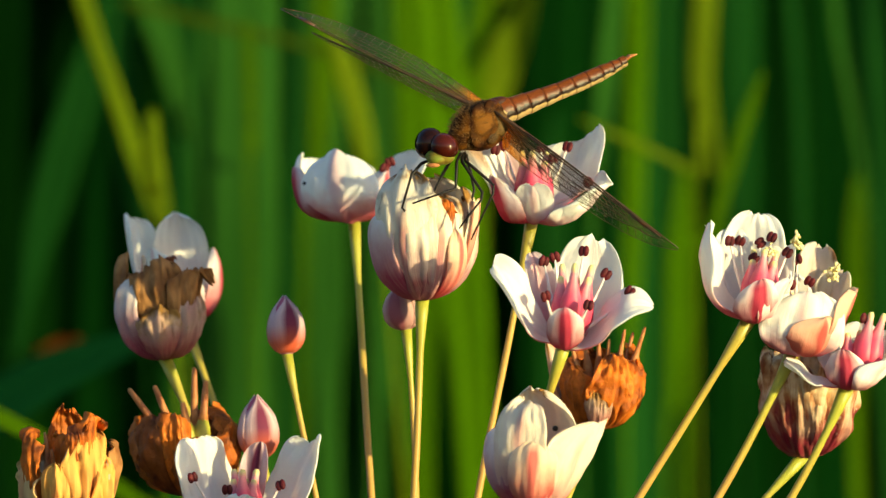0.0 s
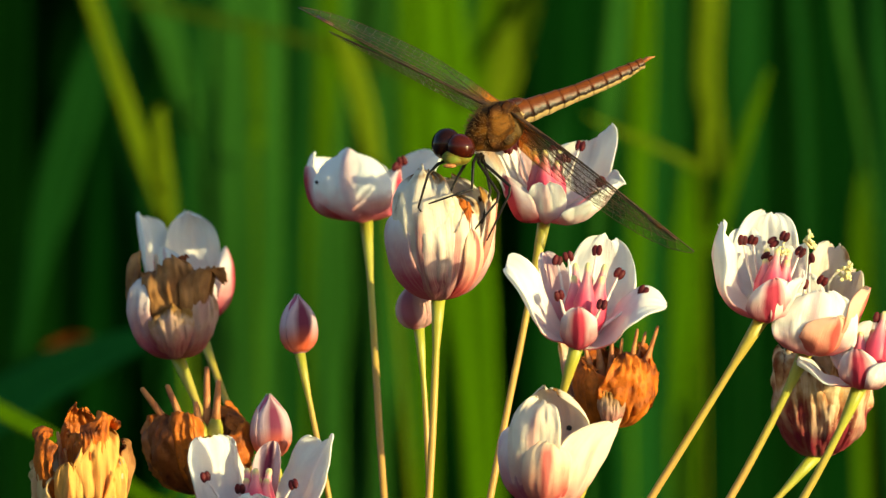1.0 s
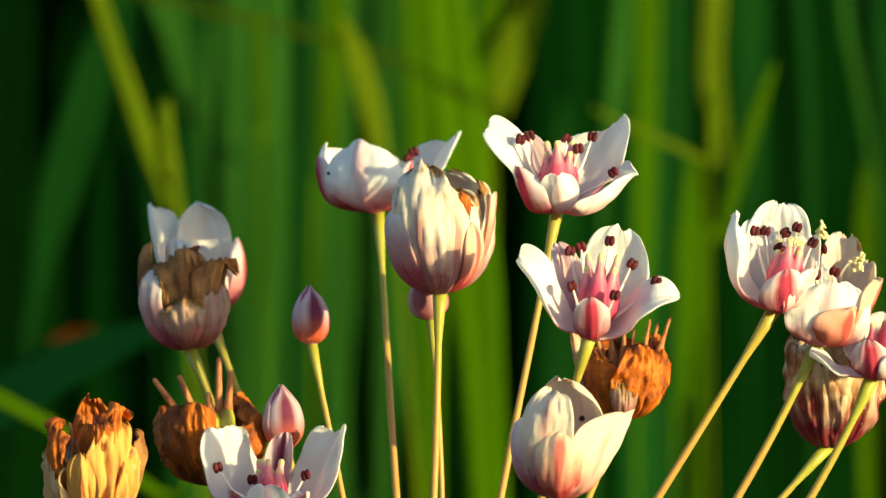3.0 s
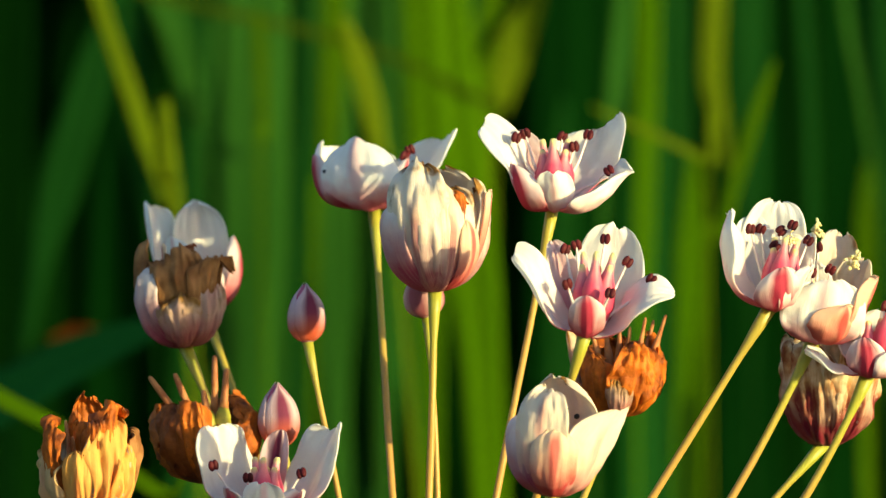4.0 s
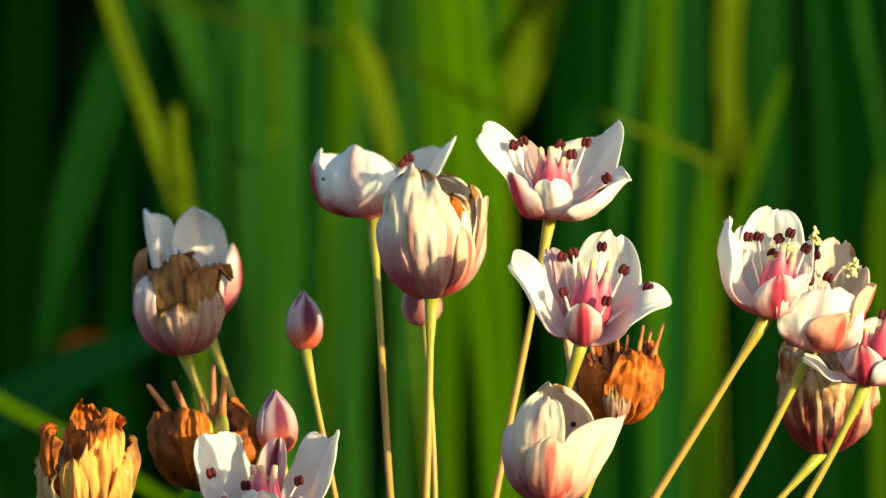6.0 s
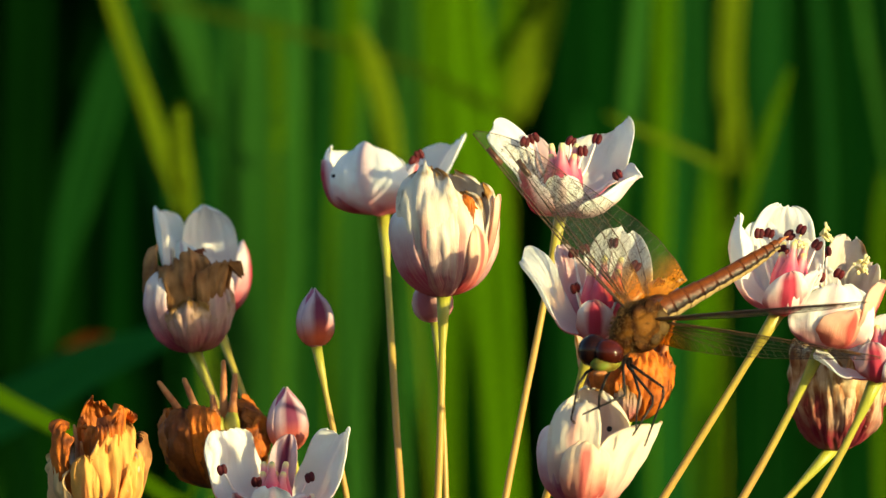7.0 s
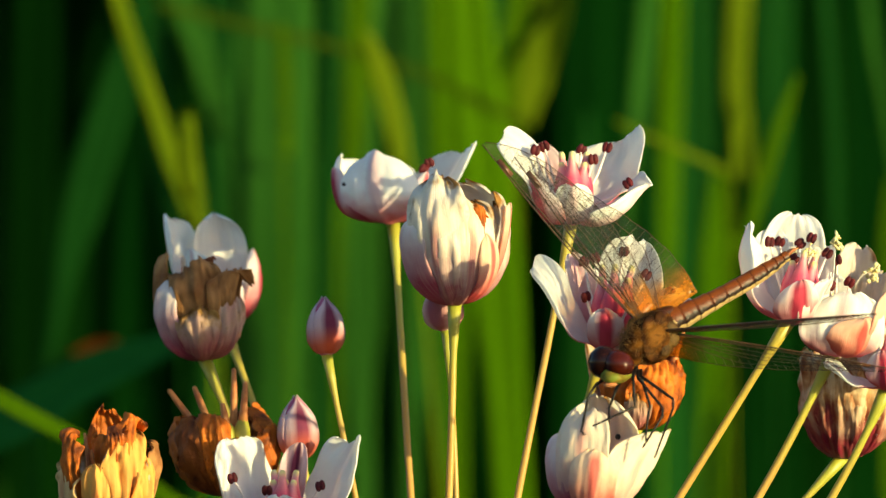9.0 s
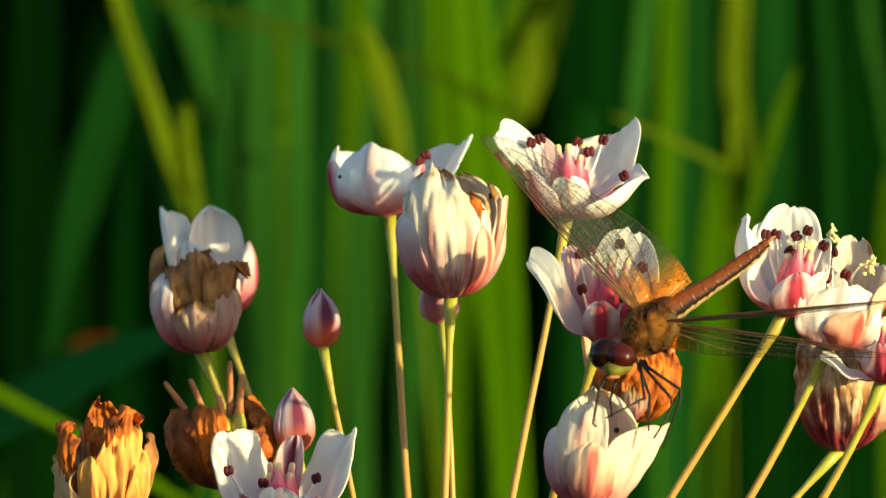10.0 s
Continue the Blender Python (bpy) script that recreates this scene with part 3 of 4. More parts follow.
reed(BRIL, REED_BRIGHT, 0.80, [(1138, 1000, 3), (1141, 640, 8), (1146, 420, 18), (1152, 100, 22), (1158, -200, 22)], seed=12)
reed(TEAL, REED_MID, 0.70, [(1060, 1000, 4), (1074, 400, 8), (1098, 130, 20), (1122, -120, 18)], seed=13)
reed(DARL, REED_TEAL, 1.0, [(1205, 1000, 10), (1208, 560, 22), (1206, 0, 24), (1204, -300, 24)], seed=33)
reed(YELL, REED_YELLOW, 0.95, [(1296, 300, 4), (1280, 210, 14), (1266, 130, 20), (1272, -20, 20), (1285, -200, 18)], rooted=False, seed=14, fold=0.1)
reed(MIDL, REED_TEAL, 1.1, [(1345, 1000, 2), (1340, 600, 8), (1335, 300, 26), (1335, 0, 30), (1340, -300, 30)], seed=34)
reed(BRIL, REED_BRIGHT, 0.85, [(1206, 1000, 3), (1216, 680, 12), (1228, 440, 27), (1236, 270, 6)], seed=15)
reed(YELL, REED_OLIVE, 0.62, [(1245, 700, 8), (1285, 420, 12), (1330, 250, 14), (1360, 160, 10), (1378, 110, 3)], seed=16, fold=0.1)
reed("pale bent grass blade lying across the reeds", REED_YELLOW, 0.60, [(1262, 420, 2), (1268, 300, 5), (1240, 278, 7), (1180, 248, 7), (1120, 222, 6), (1050, 190, 2)], seed=17)
reed(DARL, REED_SHADE_DEEP, 0.9, [(1430, 1000, 40), (1425, 400, 44), (1420, 0, 46), (1410, -300, 40)], seed=18)
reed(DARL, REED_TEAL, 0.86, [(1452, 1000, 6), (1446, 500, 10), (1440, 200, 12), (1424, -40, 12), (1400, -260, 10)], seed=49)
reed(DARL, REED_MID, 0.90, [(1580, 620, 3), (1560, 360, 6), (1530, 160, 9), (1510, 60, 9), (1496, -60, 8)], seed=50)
reed(DARL, REED_SHADE_GREEN, 0.95, [(1500, 1000, 30), (1495, 400, 34), (1490, -200, 34)], seed=19)
reed(BRIL, REED_OLIVE, 0.9, [(1545, 1000, 12), (1540, 600, 16), (1538, 400, 18), (1544, 290, 6)], seed=20)
reed(MIDL, REED_TEAL, 1.0, [(1600, 700, 18), (1584, 250, 20), (1572, 80, 20), (1562, -60, 10)], seed=35)
reed(BRIL, REED_YELLOW, 0.95, [(880, 330, 4), (890, 200, 16), (910, 110, 30), (938, 0, 32), (960, -120, 22)], seed=21)
reed(BRIL, REED_OLIVE, 0.88, [(872, 420, 6), (868, 240, 14), (862, 110, 18), (880, -20, 18), (900, -120, 14)], seed=46)
reed(DARL, REED_SHADE_DEEP, 0.80, [(826, 150, 4), (872, 66, 9), (920, 6, 10), (985, -80, 6)], rooted=False, seed=36)
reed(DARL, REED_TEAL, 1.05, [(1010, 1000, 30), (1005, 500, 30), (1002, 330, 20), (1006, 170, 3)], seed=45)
# Wide leaves added to fill gaps; their shade is in the colour.
reed(DARL, REED_SHADE_GREEN, 1.3, [(1330, 1000, 60), (1325, 500, 60), (1320, 150, 60), (1310, -200, 50)], seed=52)
reed(DARL, REED_SHADE_GREEN, 1.15, [(990, 1000, 50), (985, 500, 56), (980, 150, 56), (990, -200, 50)], seed=47)
reed(DARL, REED_SHADE_GREEN, 1.2, [(1080, 1000, 40), (1070, 500, 44), (1060, 150, 46), (1050, -200, 40)], seed=48)
reed(MIDL, REED_MID, 1.05, [(690, 1000, 14), (685, 400, 34), (680, 0, 34), (670, -300, 30)], seed=22)
reed("brown dead grass blade lying across the reeds", REED_BROWN, 0.75, [(900, 200, 5), (740, 120, 6), (600, 70, 7), (400, 22, 8), (240, -16, 6)], rooted=False, seed=23)

reed("withered rust-brown scrap of leaf among the reeds", REED_RUST, 0.62, [(90, 604, 2), (120, 592, 8), (150, 586, 11), (180, 592, 7), (200, 600, 2)], rooted=False, seed=47)

rng = random.Random(7)


def reed_bed():
    """The rest of the bed: many leaves, thick enough to close the view, rooted in the mud."""
    verts, faces, uvs, mats = [], [], [], []
    for k in range(900):
        y = rng.uniform(1.3, 3.6)
        x = rng.uniform(-1.6, 1.6) * (0.45 + 0.4 * y)
        if rng.random() < 0.5:
            x = rng.uniform(-0.35, 0.35)
        top = rng.uniform(0.2, 0.8)
        lean = rng.gauss(0, 0.13)
        w = rng.uniform(0.005, 0.011)
        turn = rng.uniform(-0.9, 0.9)
        base = len(verts)
        n = 8
        for i in range(n):
            t = i / (n - 1)
            cx = x + lean * t * t * 1.2
            cz = FLOOR_Z + (top - FLOOR_Z) * t
            half = w * (0.8 + 0.6 * math.sin(t * 2.2)) * (1 - t ** 6)
            verts += [(cx - half * math.cos(turn), y - half * math.sin(turn), cz), (cx, y + 0.3 * half, cz), (cx + half * math.cos(turn), y + half * math.sin(turn), cz)]
            uvs += [(0, t), (0.5, t), (1, t)]
        # mostly the darkest green, so shade between the leaves is in their colour
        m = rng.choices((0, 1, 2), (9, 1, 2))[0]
        for i in range(n - 1):
            for j in (0, 1):
                a = base + i * 3 + j
                faces.append((a, a + 1, a + 4, a + 3))
                mats.append(m)
    me = bpy.data.meshes.new("reed_bed")
    me.from_pydata(verts, [], faces)
    layer = me.uv_layers.new(name="UVMap")
    for loop in me.loops:
        layer.data[loop.index].uv = uvs[loop.vertex_index]
    for m in (REED_SHADE_DEEP, REED_MID, REED_TEAL):
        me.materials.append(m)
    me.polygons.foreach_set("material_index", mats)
    return tagged(new("reed_bed", me), "dense bed of reeds, most coloured as in deep shade", "reeds", "", "stuff")


reed_bed()


# Bumpy sheet added to close off the sky; its darkness is painted shade.
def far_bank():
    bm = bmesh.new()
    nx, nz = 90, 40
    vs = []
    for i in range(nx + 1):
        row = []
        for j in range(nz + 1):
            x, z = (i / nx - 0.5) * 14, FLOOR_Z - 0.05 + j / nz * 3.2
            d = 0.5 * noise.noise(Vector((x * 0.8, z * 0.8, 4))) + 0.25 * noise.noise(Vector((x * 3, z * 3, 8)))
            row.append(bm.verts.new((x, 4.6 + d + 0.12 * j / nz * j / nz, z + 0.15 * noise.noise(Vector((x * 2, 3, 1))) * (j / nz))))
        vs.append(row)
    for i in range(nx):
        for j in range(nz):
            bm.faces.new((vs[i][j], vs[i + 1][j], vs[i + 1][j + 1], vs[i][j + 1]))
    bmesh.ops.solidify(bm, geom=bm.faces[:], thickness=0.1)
    return tagged(part("backdrop", bm, BANK, None), "bank of shrubs added behind the reeds, shade painted into its green", "bank", "", "structure")


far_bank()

# ---- the umbel: scape and hub ----


def scape():
    root = tagged(new("flower_scape"), "tall round green scape that carries the umbel", "stem")
    root.location = (HUB.x, HUB.y, FLOOR_Z)
    top = HUB.z - FLOOR_Z
    pts = [Vector((0.02 * math.sin(t * 2.5) * (1 - t), 0.01 * math.sin(t * 4) * (1 - t), -0.03 + (top + 0.03) * t)) for t in (i / 24 for i in range(25))]
    part("stem", tube_bm(pts, [(0.0032 - 0.001 * i / 24) for i in range(25)], 14), STEM, root)
    bm = blob_bm(Vector((0, 0, top)), 0.0032, 0.0032, 0.0026, None, 14)
    part("hub", bm, STEM, root)
    for k in range(3):
        a = 2.1 * k + 0.4
        o = Vector((math.cos(a), math.sin(a), -0.25)).normalized()
        bm = petal_bm(Vector((0, 0, 1)), o * 0.016, 0.006, o * 0.008 + Vector((0, 0, 0.001)), 0.3, 0.05, 0.02, 40 + k)
        bmesh.ops.translate(bm, verts=bm.verts, vec=(0, 0, top))
        part("bract", bm, (DRY, DRY), root, "dry brown bract")


scape()

# ---- flowers ----
LEAN = (0.0, -0.46, 0.89)
tulip = bloom("closing_flower", "half-closed white flower with pink ribs and tan rim", (776, 523, 40), (-0.03, -0.1, 1.0), [
    ("old", (4, 220, 35), (20, 110, 62), 150, {"rag": 0.09}),
    ("old", (74, 190, -14), (94, 90, -6), 94, {"skew": -0.3, "rag": 0.09}),
    ("old", (44, 160, -40), (60, 84, -46), 70, {"rag": 0.2, "pleat": 0.12, "crumple": 0.09, "curl": -0.5}),
    ("pale", (-70, 146, -36), (-88, 76, -34), 114),
    ("old", (16, 184, -44), (30, 84, -84), 120, {"crumple": 0.05, "rag": 0.13, "fine": 1.6}),
    ("old", (-30, 226, -22), (-34, 100, -88), 120, {"crumple": 0.055, "rag": 0.13, "fine": 1.6}),
    ("flame", (54, 124, -66), (66, 54, -68), 48, {"close": 0.8}),
    ("curl", (36, 164, -58), (50, 104, -66), 34), ("flame", (94, 164, -34), (92, 110, -48), 26, {"foot_w": 0.2, "close": 0.6})],
    stalk_r=9, seed=1)
bloom("open_flower", "white flower seen from outside, pink at the foot", (668, 378, 530), (-0.05, -0.12, 1.0), [
    ("petal", (0, 104, 85), (0, 30, 70), 110), ("petal", (-100, 120, 40), (-84, 38, 36), 112, {"skew": 0.2}),
    ("petal", (132, 132, 50), (72, 38, 54), 122, {"skew": -0.5, "close": 0.2}),
    ("sepal", (-108, 98, -14), (-96, 24, -16), 76), ("sepal", (62, 92, 0), (54, 26, -34), 74),
    ("petal", (-28, 122, -42), (-30, 40, -88), 152, {"close": 0.22, "skew": -0.1, "ruffle": 0.08, "wide": 0.5, "foot_w": 0.7})],
    [(56, 96, 10, 30), (66, 108, 20, -20)], ring_carpels(0, 60, 10, 60, 16), seed=2)
bloom("open_flower", "open white flower with pink ribs and dark red anthers", (985, 375, 110), LEAN, [
    ("petal", (88, 146, 78), (56, 66, 72), 142, {"skew": -0.8, "close": 0.24, "cup": 0.35}),
    ("sepal", (-66, 136, 78), (-38, 68, 62), 66, {"rag": 0.05}),
    ("petal", (-128, 142, 6), (-68, 54, -6), 100, {"close": 0.22, "cup": 0.25}),
    ("petal", (136, 60, -46), (76, 4, -56), 116, {"cup": 0.45, "close": 0.45}),
    ("sepal", (-70, 74, -60), (-56, 12, -58), 84),
    ("petal", (-2, 60, -92), (2, 8, -66), 72, {"cup": 0.5})],
    [(-66, 123, -6, 15), (-50, 130, 4, -20), (63, 129, 30, 10), (37, 107, -10, -5), (17, 125, 50, 30), (98, 64, -40, -35)],
    ring_carpels(2, 95, -5, 118, 26), seed=3)
bloom("open_flower", "open white flower with pink ribs and dark red anthers", (1043, 597, -340), (0.02, -0.60, 0.80), [
    ("petal", (56, 180, 88), (40, 88, 84), 134, {"close": 0.36, "cup": 0.45}),
    ("sepal", (-57, 156, 82), (-34, 80, 64), 58, {"rag": 0.05}),
    ("petal", (-124, 134, -10), (-74, 54, -18), 80, {"close": 0.30, "cup": 0.35}),
    ("petal", (150, 64, -30), (80, 44, -30), 92, {"close": 0.55, "cup": 0.10, "ruffle": 0.08}),
    ("sepal", (-2, 62, -74), (0, 10, -60), 66)],
    [(-35, 142, 40, 20), (-16, 149, 45, -15), (34, 160, 50, 0), (72, 120, 20, 35), (-33, 82, -40, -20), (40, 67, -60, 10), (112, 90, -20, 30)],
    ring_carpels(16, 95, 0, 138, 28), stalk_r=9, seed=4)
pressed = bloom("closing_flower", "half-closed white flower with yellowed ragged rim", (983, 885, -400), (0.05, -0.12, 1.0), [
    ("ivory", (8, 204, 0), (36, 104, 44), 126, {"close": 0.4, "rag": 0.05, "roll": 0.3}),
    ("pale", (-58, 132, -14), (-76, 64, -26), 96, {"close": 0.45}),
    ("ivory", (116, 146, -40), (58, 50, -58), 116, {"close": 0.26, "rag": 0.03, "crumple": 0.035}),
    ("ivory", (-10, 180, -40), (-24, 86, -88), 98, {"close": 0.5, "rag": 0.04, "cup": 0.2, "crumple": 0.035}),
    ("flame", (4, 112, -96), (-2, 46, -98), 84, {"close": 0.32, "rag": 0.08, "point": 0.05, "foot_w": 0.6})],
    (), (), stalk_r=9, seed=5)
bloom("dried_flower", "dried orange-brown flower head with spent styles", (1100, 744, 85), (0.05, -0.1, 1.0), [
    ("dry", (-52, 128, 0), (-60, 64, -10), 90), ("dry", (56, 140, 30), (73, 66, 20), 92, {"rag": 0.16}), ("dry", (0, 140, 60), (0, 70, 66), 120), ("wilt", (-92, 168, 40), (-78, 84, 30), 56),
    ("dry", (42, 122, -24), (40, 58, -70), 116, {"cup": 0.3, "close": 0.36}), ("curl", (-44, 110, -40), (-40, 54, -54), 46), ("wilt", (-2, 62, -76), (0, 28, -70), 50)],
    (), [(-46, 165, 0, 150), (-22, 168, 10, 156), (76, 166, -10, 172), (20, 150, 30, 146), (44, 168, -20, 164), (58, 160, 20, 160), (2, 168, -10, 158)], category="dried flower", seed=6)
bloom("open_flower", "sunlit open white flower with dark red anthers", (1373, 550, 0), (-0.08, -0.46, 0.88), [
    ("petal", (14, 186, 82), (6, 90, 74), 118, {"close": 0.36, "ruffle": 0.18}), ("petal", (-36, 158, 76), (-30, 80, 64), 72, {"ruffle": 0.18}),
    ("petal", (62, 132, 60), (40, 60, 46), 80, {"ruffle": 0.18}),
    ("petal", (-76, 164, -24), (-84, 64, -22), 98, {"close": 0.6, "skew": 0.5, "cup": 0.5}),
    ("petal", (64, 70, -46), (38, 16, -44), 76), ("sepal", (14, 68, -72), (10, 10, -62), 84)],
    [(-38, 135, 20, 10), (-20, 135, 25, 25), (37, 142, 30, 20), (17, 132, 40, 60), (4, 105, 0, 50), (64, 115, 10, 30)],
    ring_carpels(20, 95, 0, 118, 24), stalk_r=9.5, seed=7, bend=-12)
bloom("open_flower", "open flower with apricot sepals and creased white petals", (1448, 610, 40), (0.1, -0.3, 0.95), [
    ("old", (54, 186, 72), (40, 90, 74), 76), ("old", (92, 140, 46), (66, 62, 50), 80, {"rag": 0.1, "pleat": 0.08}), ("petal", (-8, 140, 60), (-4, 64, 60), 80),
    ("petal", (22, 104, -64), (10, 24, -70), 150, {"close": 0.24, "foot_w": 0.6, "cup": 0.15}),
    ("apricot", (-42, 62, -44), (-34, 14, -46), 92), ("apricot", (108, 110, -14), (78, 30, -24), 96), ("apricot", (50, 60, -84), (40, 10, -68), 108, {"close": 0.45})],
    [(-6, 119, -10, 20), (27, 124, -5, 30), (7, 163, 30, -20)], ring_carpels(10, 95, 0, 100, 20), stalk_r=9.5, seed=8, bend=107)
bloom("open_flower", "open white flower with red-pink foot and styles", (1543, 672, 0), (0.05, -0.3, 0.95), [
    ("petal", (30, 112, 70), (22, 54, 60), 80), ("petal", (88, 92, 20), (50, 34, 20), 84), ("petal", (-44, 98, 60), (-28, 46, 50), 54), ("petal", (-112, 42, 5), (-56, 6, -4), 60, {"cup": 0.15}),
    ("petal", (72, 50, -56), (40, 10, -52), 76), ("sepal", (-10, 64, -68), (-6, 10, -58), 78)],
    [(30, 120, -10, 20)], [(36, 112, -10, 122), (56, 110, -5, 122), (0, 80, 0, 84), (20, 80, 20, 90)], stalk_r=9.5, seed=9, bend=175)
bloom("dried_flower", "withered flower cup, purple at the foot and brown above", (1466, 796, 170), (0.02, -0.05, 1.0), [
    ("husk", (0, 195, 75), (0, 96, 84), 120), ("husk", (-30, 185, 60), (-44, 90, 66), 110), ("husk", (66, 190, 36), (84, 84, 30), 104), ("husk", (-60, 188, -15), (-74, 84, -20), 110),
    ("husk", (48, 176, -50), (62, 80, -74), 104), ("husk", (-12, 160, -50), (-14, 76, -86), 96)],
    category="dried flower", seed=10)
bloom("dried_flower", "withering flower with brown drooping petals", (333, 622, 390), (-0.06, -0.08, 1.0), [
    ("wilt", (-16, 160, 55), (-20, 76, 66), 110), ("tan", (-66, 192, 4), (-84, 96, -8), 62, {"foot_w": 0.5}), ("wilt", (52, 140, -16), (66, 62, -28), 80, {"crumple": 0.09}),
    ("pale", (-66, 142, -40), (-78, 64, -54), 84, {"rag": 0.1, "crumple": 0.06}), ("tan", (-14, 166, -36), (-12, 100, -84), 104, {"foot_w": 0.2, "wide": 0.75, "crumple": 0.12, "rag": 0.2, "fine": 1.3}),
    ("wilt", (42, 132, -52), (52, 58, -72), 80, {"roll": 0.5, "crumple": 0.12, "fine": 1.3}), ("tan", (44, 150, -40), (44, 96, -80), 74, {"foot_w": 0.2, "wide": 0.7, "crumple": 0.14, "rag": 0.2, "fine": 1.3}),
    ("wilt", (-6, 96, -78), (-6, 44, -94), 84, {"close": 0.4, "crumple": 0.07, "rag": 0.2}), ("tan", (92, 138, -56), (50, 108, -80), 44, {"foot_w": 0.2, "curl": 0.3, "crumple": 0.10, "skew": -0.4}),
    ("brown", (14, 184, -24), (8, 104, -34), 28), ("flame", (-38, 186, -6), (-34, 100, -10), 24)],
    category="dried flower", seed=11, stalk_r=9)
bloom("open_flower", "white flower in shade behind a withering one", (368, 560, 700), (-0.05, -0.15, 1.0), [
    ("petal", (-106, 198, 30), (-84, 86, 30), 96, {"close": 0.42, "skew": 0.4, "roll": 0.3}), ("petal", (-18, 206, 30), (-4, 96, 52), 104, {"close": 0.55, "point": 0.06, "cup": 0.45}),
    ("petal", (30, 130, 60), (24, 60, 60), 80), ("sepal", (50, 138, -8), (66, 62, -14), 80),
    ("sepal", (15, 80, -60), (14, 30, -60), 70), ("petal", (-60, 140, -30), (-50, 60, -40), 70)],
    [(-70, 110, 0, 10)], (), seed=12)
bloom("seed_head", "open seed head with green pods and dried petals", (375, 862, 230), (-0.05, -0.1, 1.0), [
    ("brown", (0, 140, 70), (0, 70, 74), 120), ("dry", (52, 162, 26), (88, 74, 20), 84, {"curl": -0.4, "roll": 0.5}), ("dry", (-84, 136, 5), (-94, 66, 0), 92, {"crumple": 0.13}), ("dry", (70, 124, -26), (86, 56, -34), 72, {"roll": 0.6, "crumple": 0.12}),
    ("brown", (-56, 134, -46), (-72, 68, -66), 84, {"roll": 0.5, "crumple": 0.14, "fine": 1.6, "rag": 0.22}), ("dry", (-22, 150, -66), (-34, 84, -84), 58, {"curl": -0.6, "roll": 0.3, "rag": 0.2, "foot_w": 0.2}), ("brown", (8, 96, -60), (4, 50, -86), 100, {"roll": 0.4, "crumple": 0.14, "fine": 1.6}),
    ("curl", (-30, 128, -60), (-10, 90, -88), 36)],
    (), (), category="seed head", seed=13)
bloom("dried_flower", "sunlit withered flower with rolled brown petal tips", (160, 932, 0), (0.0, -0.1, 1.0), [
    ("dry", (2, 202, 20), (6, 106, 44), 78, {"curl": 0.5, "rag": 0.2}), ("gold", (-20, 160, 50), (-20, 76, 54), 80), ("tan", (78, 160, 6), (86, 84, 8), 70), ("cream", (-60, 132, -25), (-74, 66, -34), 84, {"crumple": 0.14, "fine": 1.4}),
    ("dry", (-62, 166, -30), (-66, 104, -52), 58, {"curl": 0.6, "foot_w": 0.2, "wide": 0.75, "crumple": 0.13}), ("dry", (-8, 176, -20), (-8, 96, -30), 50, {"roll": 0.4}),
    ("gold", (42, 176, -44), (46, 84, -72), 92, {"crumple": 0.15, "fine": 1.3, "rag": 0.2}), ("curl", (52, 186, -44), (44, 126, -60), 56, {"curl": 0.9, "foot_w": 0.3}), ("gold", (70, 130, -40), (76, 62, -56), 64, {"crumple": 0.14}),
    ("curl", (16, 168, -60), (18, 100, -72), 40, {"curl": 0.4}), ("gold", (-14, 124, -80), (-12, 56, -82), 62, {"close": 0.5, "crumple": 0.06})],
    (), [(-22, 150, -40, 140), (-35, 170, 10, 168), (10, 165, 0, 150), (22, 160, -30, 150)], category="dried flower", seed=14)
bloom("open_flower", "open white flower with pink sepals and red anthers", (470, 932, 70), (0.05, -0.25, 0.97), [
    ("petal", (-86, 166, 60), (-68, 74, 62), 128, {"close": 0.22, "skew": 0.1, "cup": 0.2}), ("mauve", (34, 162, 40), (18, 76, 46), 52), ("petal", (128, 166, 44), (86, 66, 50), 106, {"close": 0.22, "skew": -0.3, "notch": 0.06}),
    ("sepal", (-60, 60, -60), (-40, 10, -50), 80), ("sepal", (70, 55, -60), (44, 8, -50), 80), ("petal", (5, 70, -85), (4, 14, -66), 80)],
    [(-86, 100, -20, -15), (-24, 79, -40, 0), (70, 87, -30, -20)],
    ring_carpels(5, 95, 0, 110, 24), seed=15)
bud("closed pink-purple bud on a thin stalk", (550, 615, 190), (546, 512, 190), 66, 7, 1)
bud("closed peach-pink bud half hidden behind a flower", (762, 571, 110), (748, 490, 110), 70, 7, 2, 46.0, PEACH)
bud("closed magenta bud low among the flowers", (502, 800, 190), (496, 688, 186), 72, 7, 3)


def seed_pods():
    """The green pods and brown beaks inside the seed head, as parts of it."""
    root = scene.objects["seed_head"]
    foot = at(375, 862, 230) - HUB
    for x, up, d, tx, tup in ((-40, 100, 0, -107, 190), (-25, 105, 30, -62, 195), (0, 122, -50, -8, 166), (28, 122, -46, 34, 205), (10, 100, 40, 10, 228)):
        low = foot + Vector((x * 0.4, d, up * 0.35)) * U
        top = foot + Vector((tx, d, tup)) * U
        mid = foot + Vector((x, d, up)) * U
        pts = [low, low.lerp(mid, 0.4), low.lerp(mid, 0.8), mid, mid.lerp(top, 0.25)]
        pod = part("pod", tube_bm(pts, [6 * U, 17 * U, 19 * U, 14 * U, 6 * U], 12), GREENPOD, root, "green swollen pod")
        part("beak", tube_bm([mid.lerp(top, t) for t in (0.1, 0.35, 0.7, 0.97, 1.0)], [10 * U, 7 * U, 6 * U, 4.5 * U, 2 * U], 8), SPIKE, pod, "dry brown beak")


seed_pods()


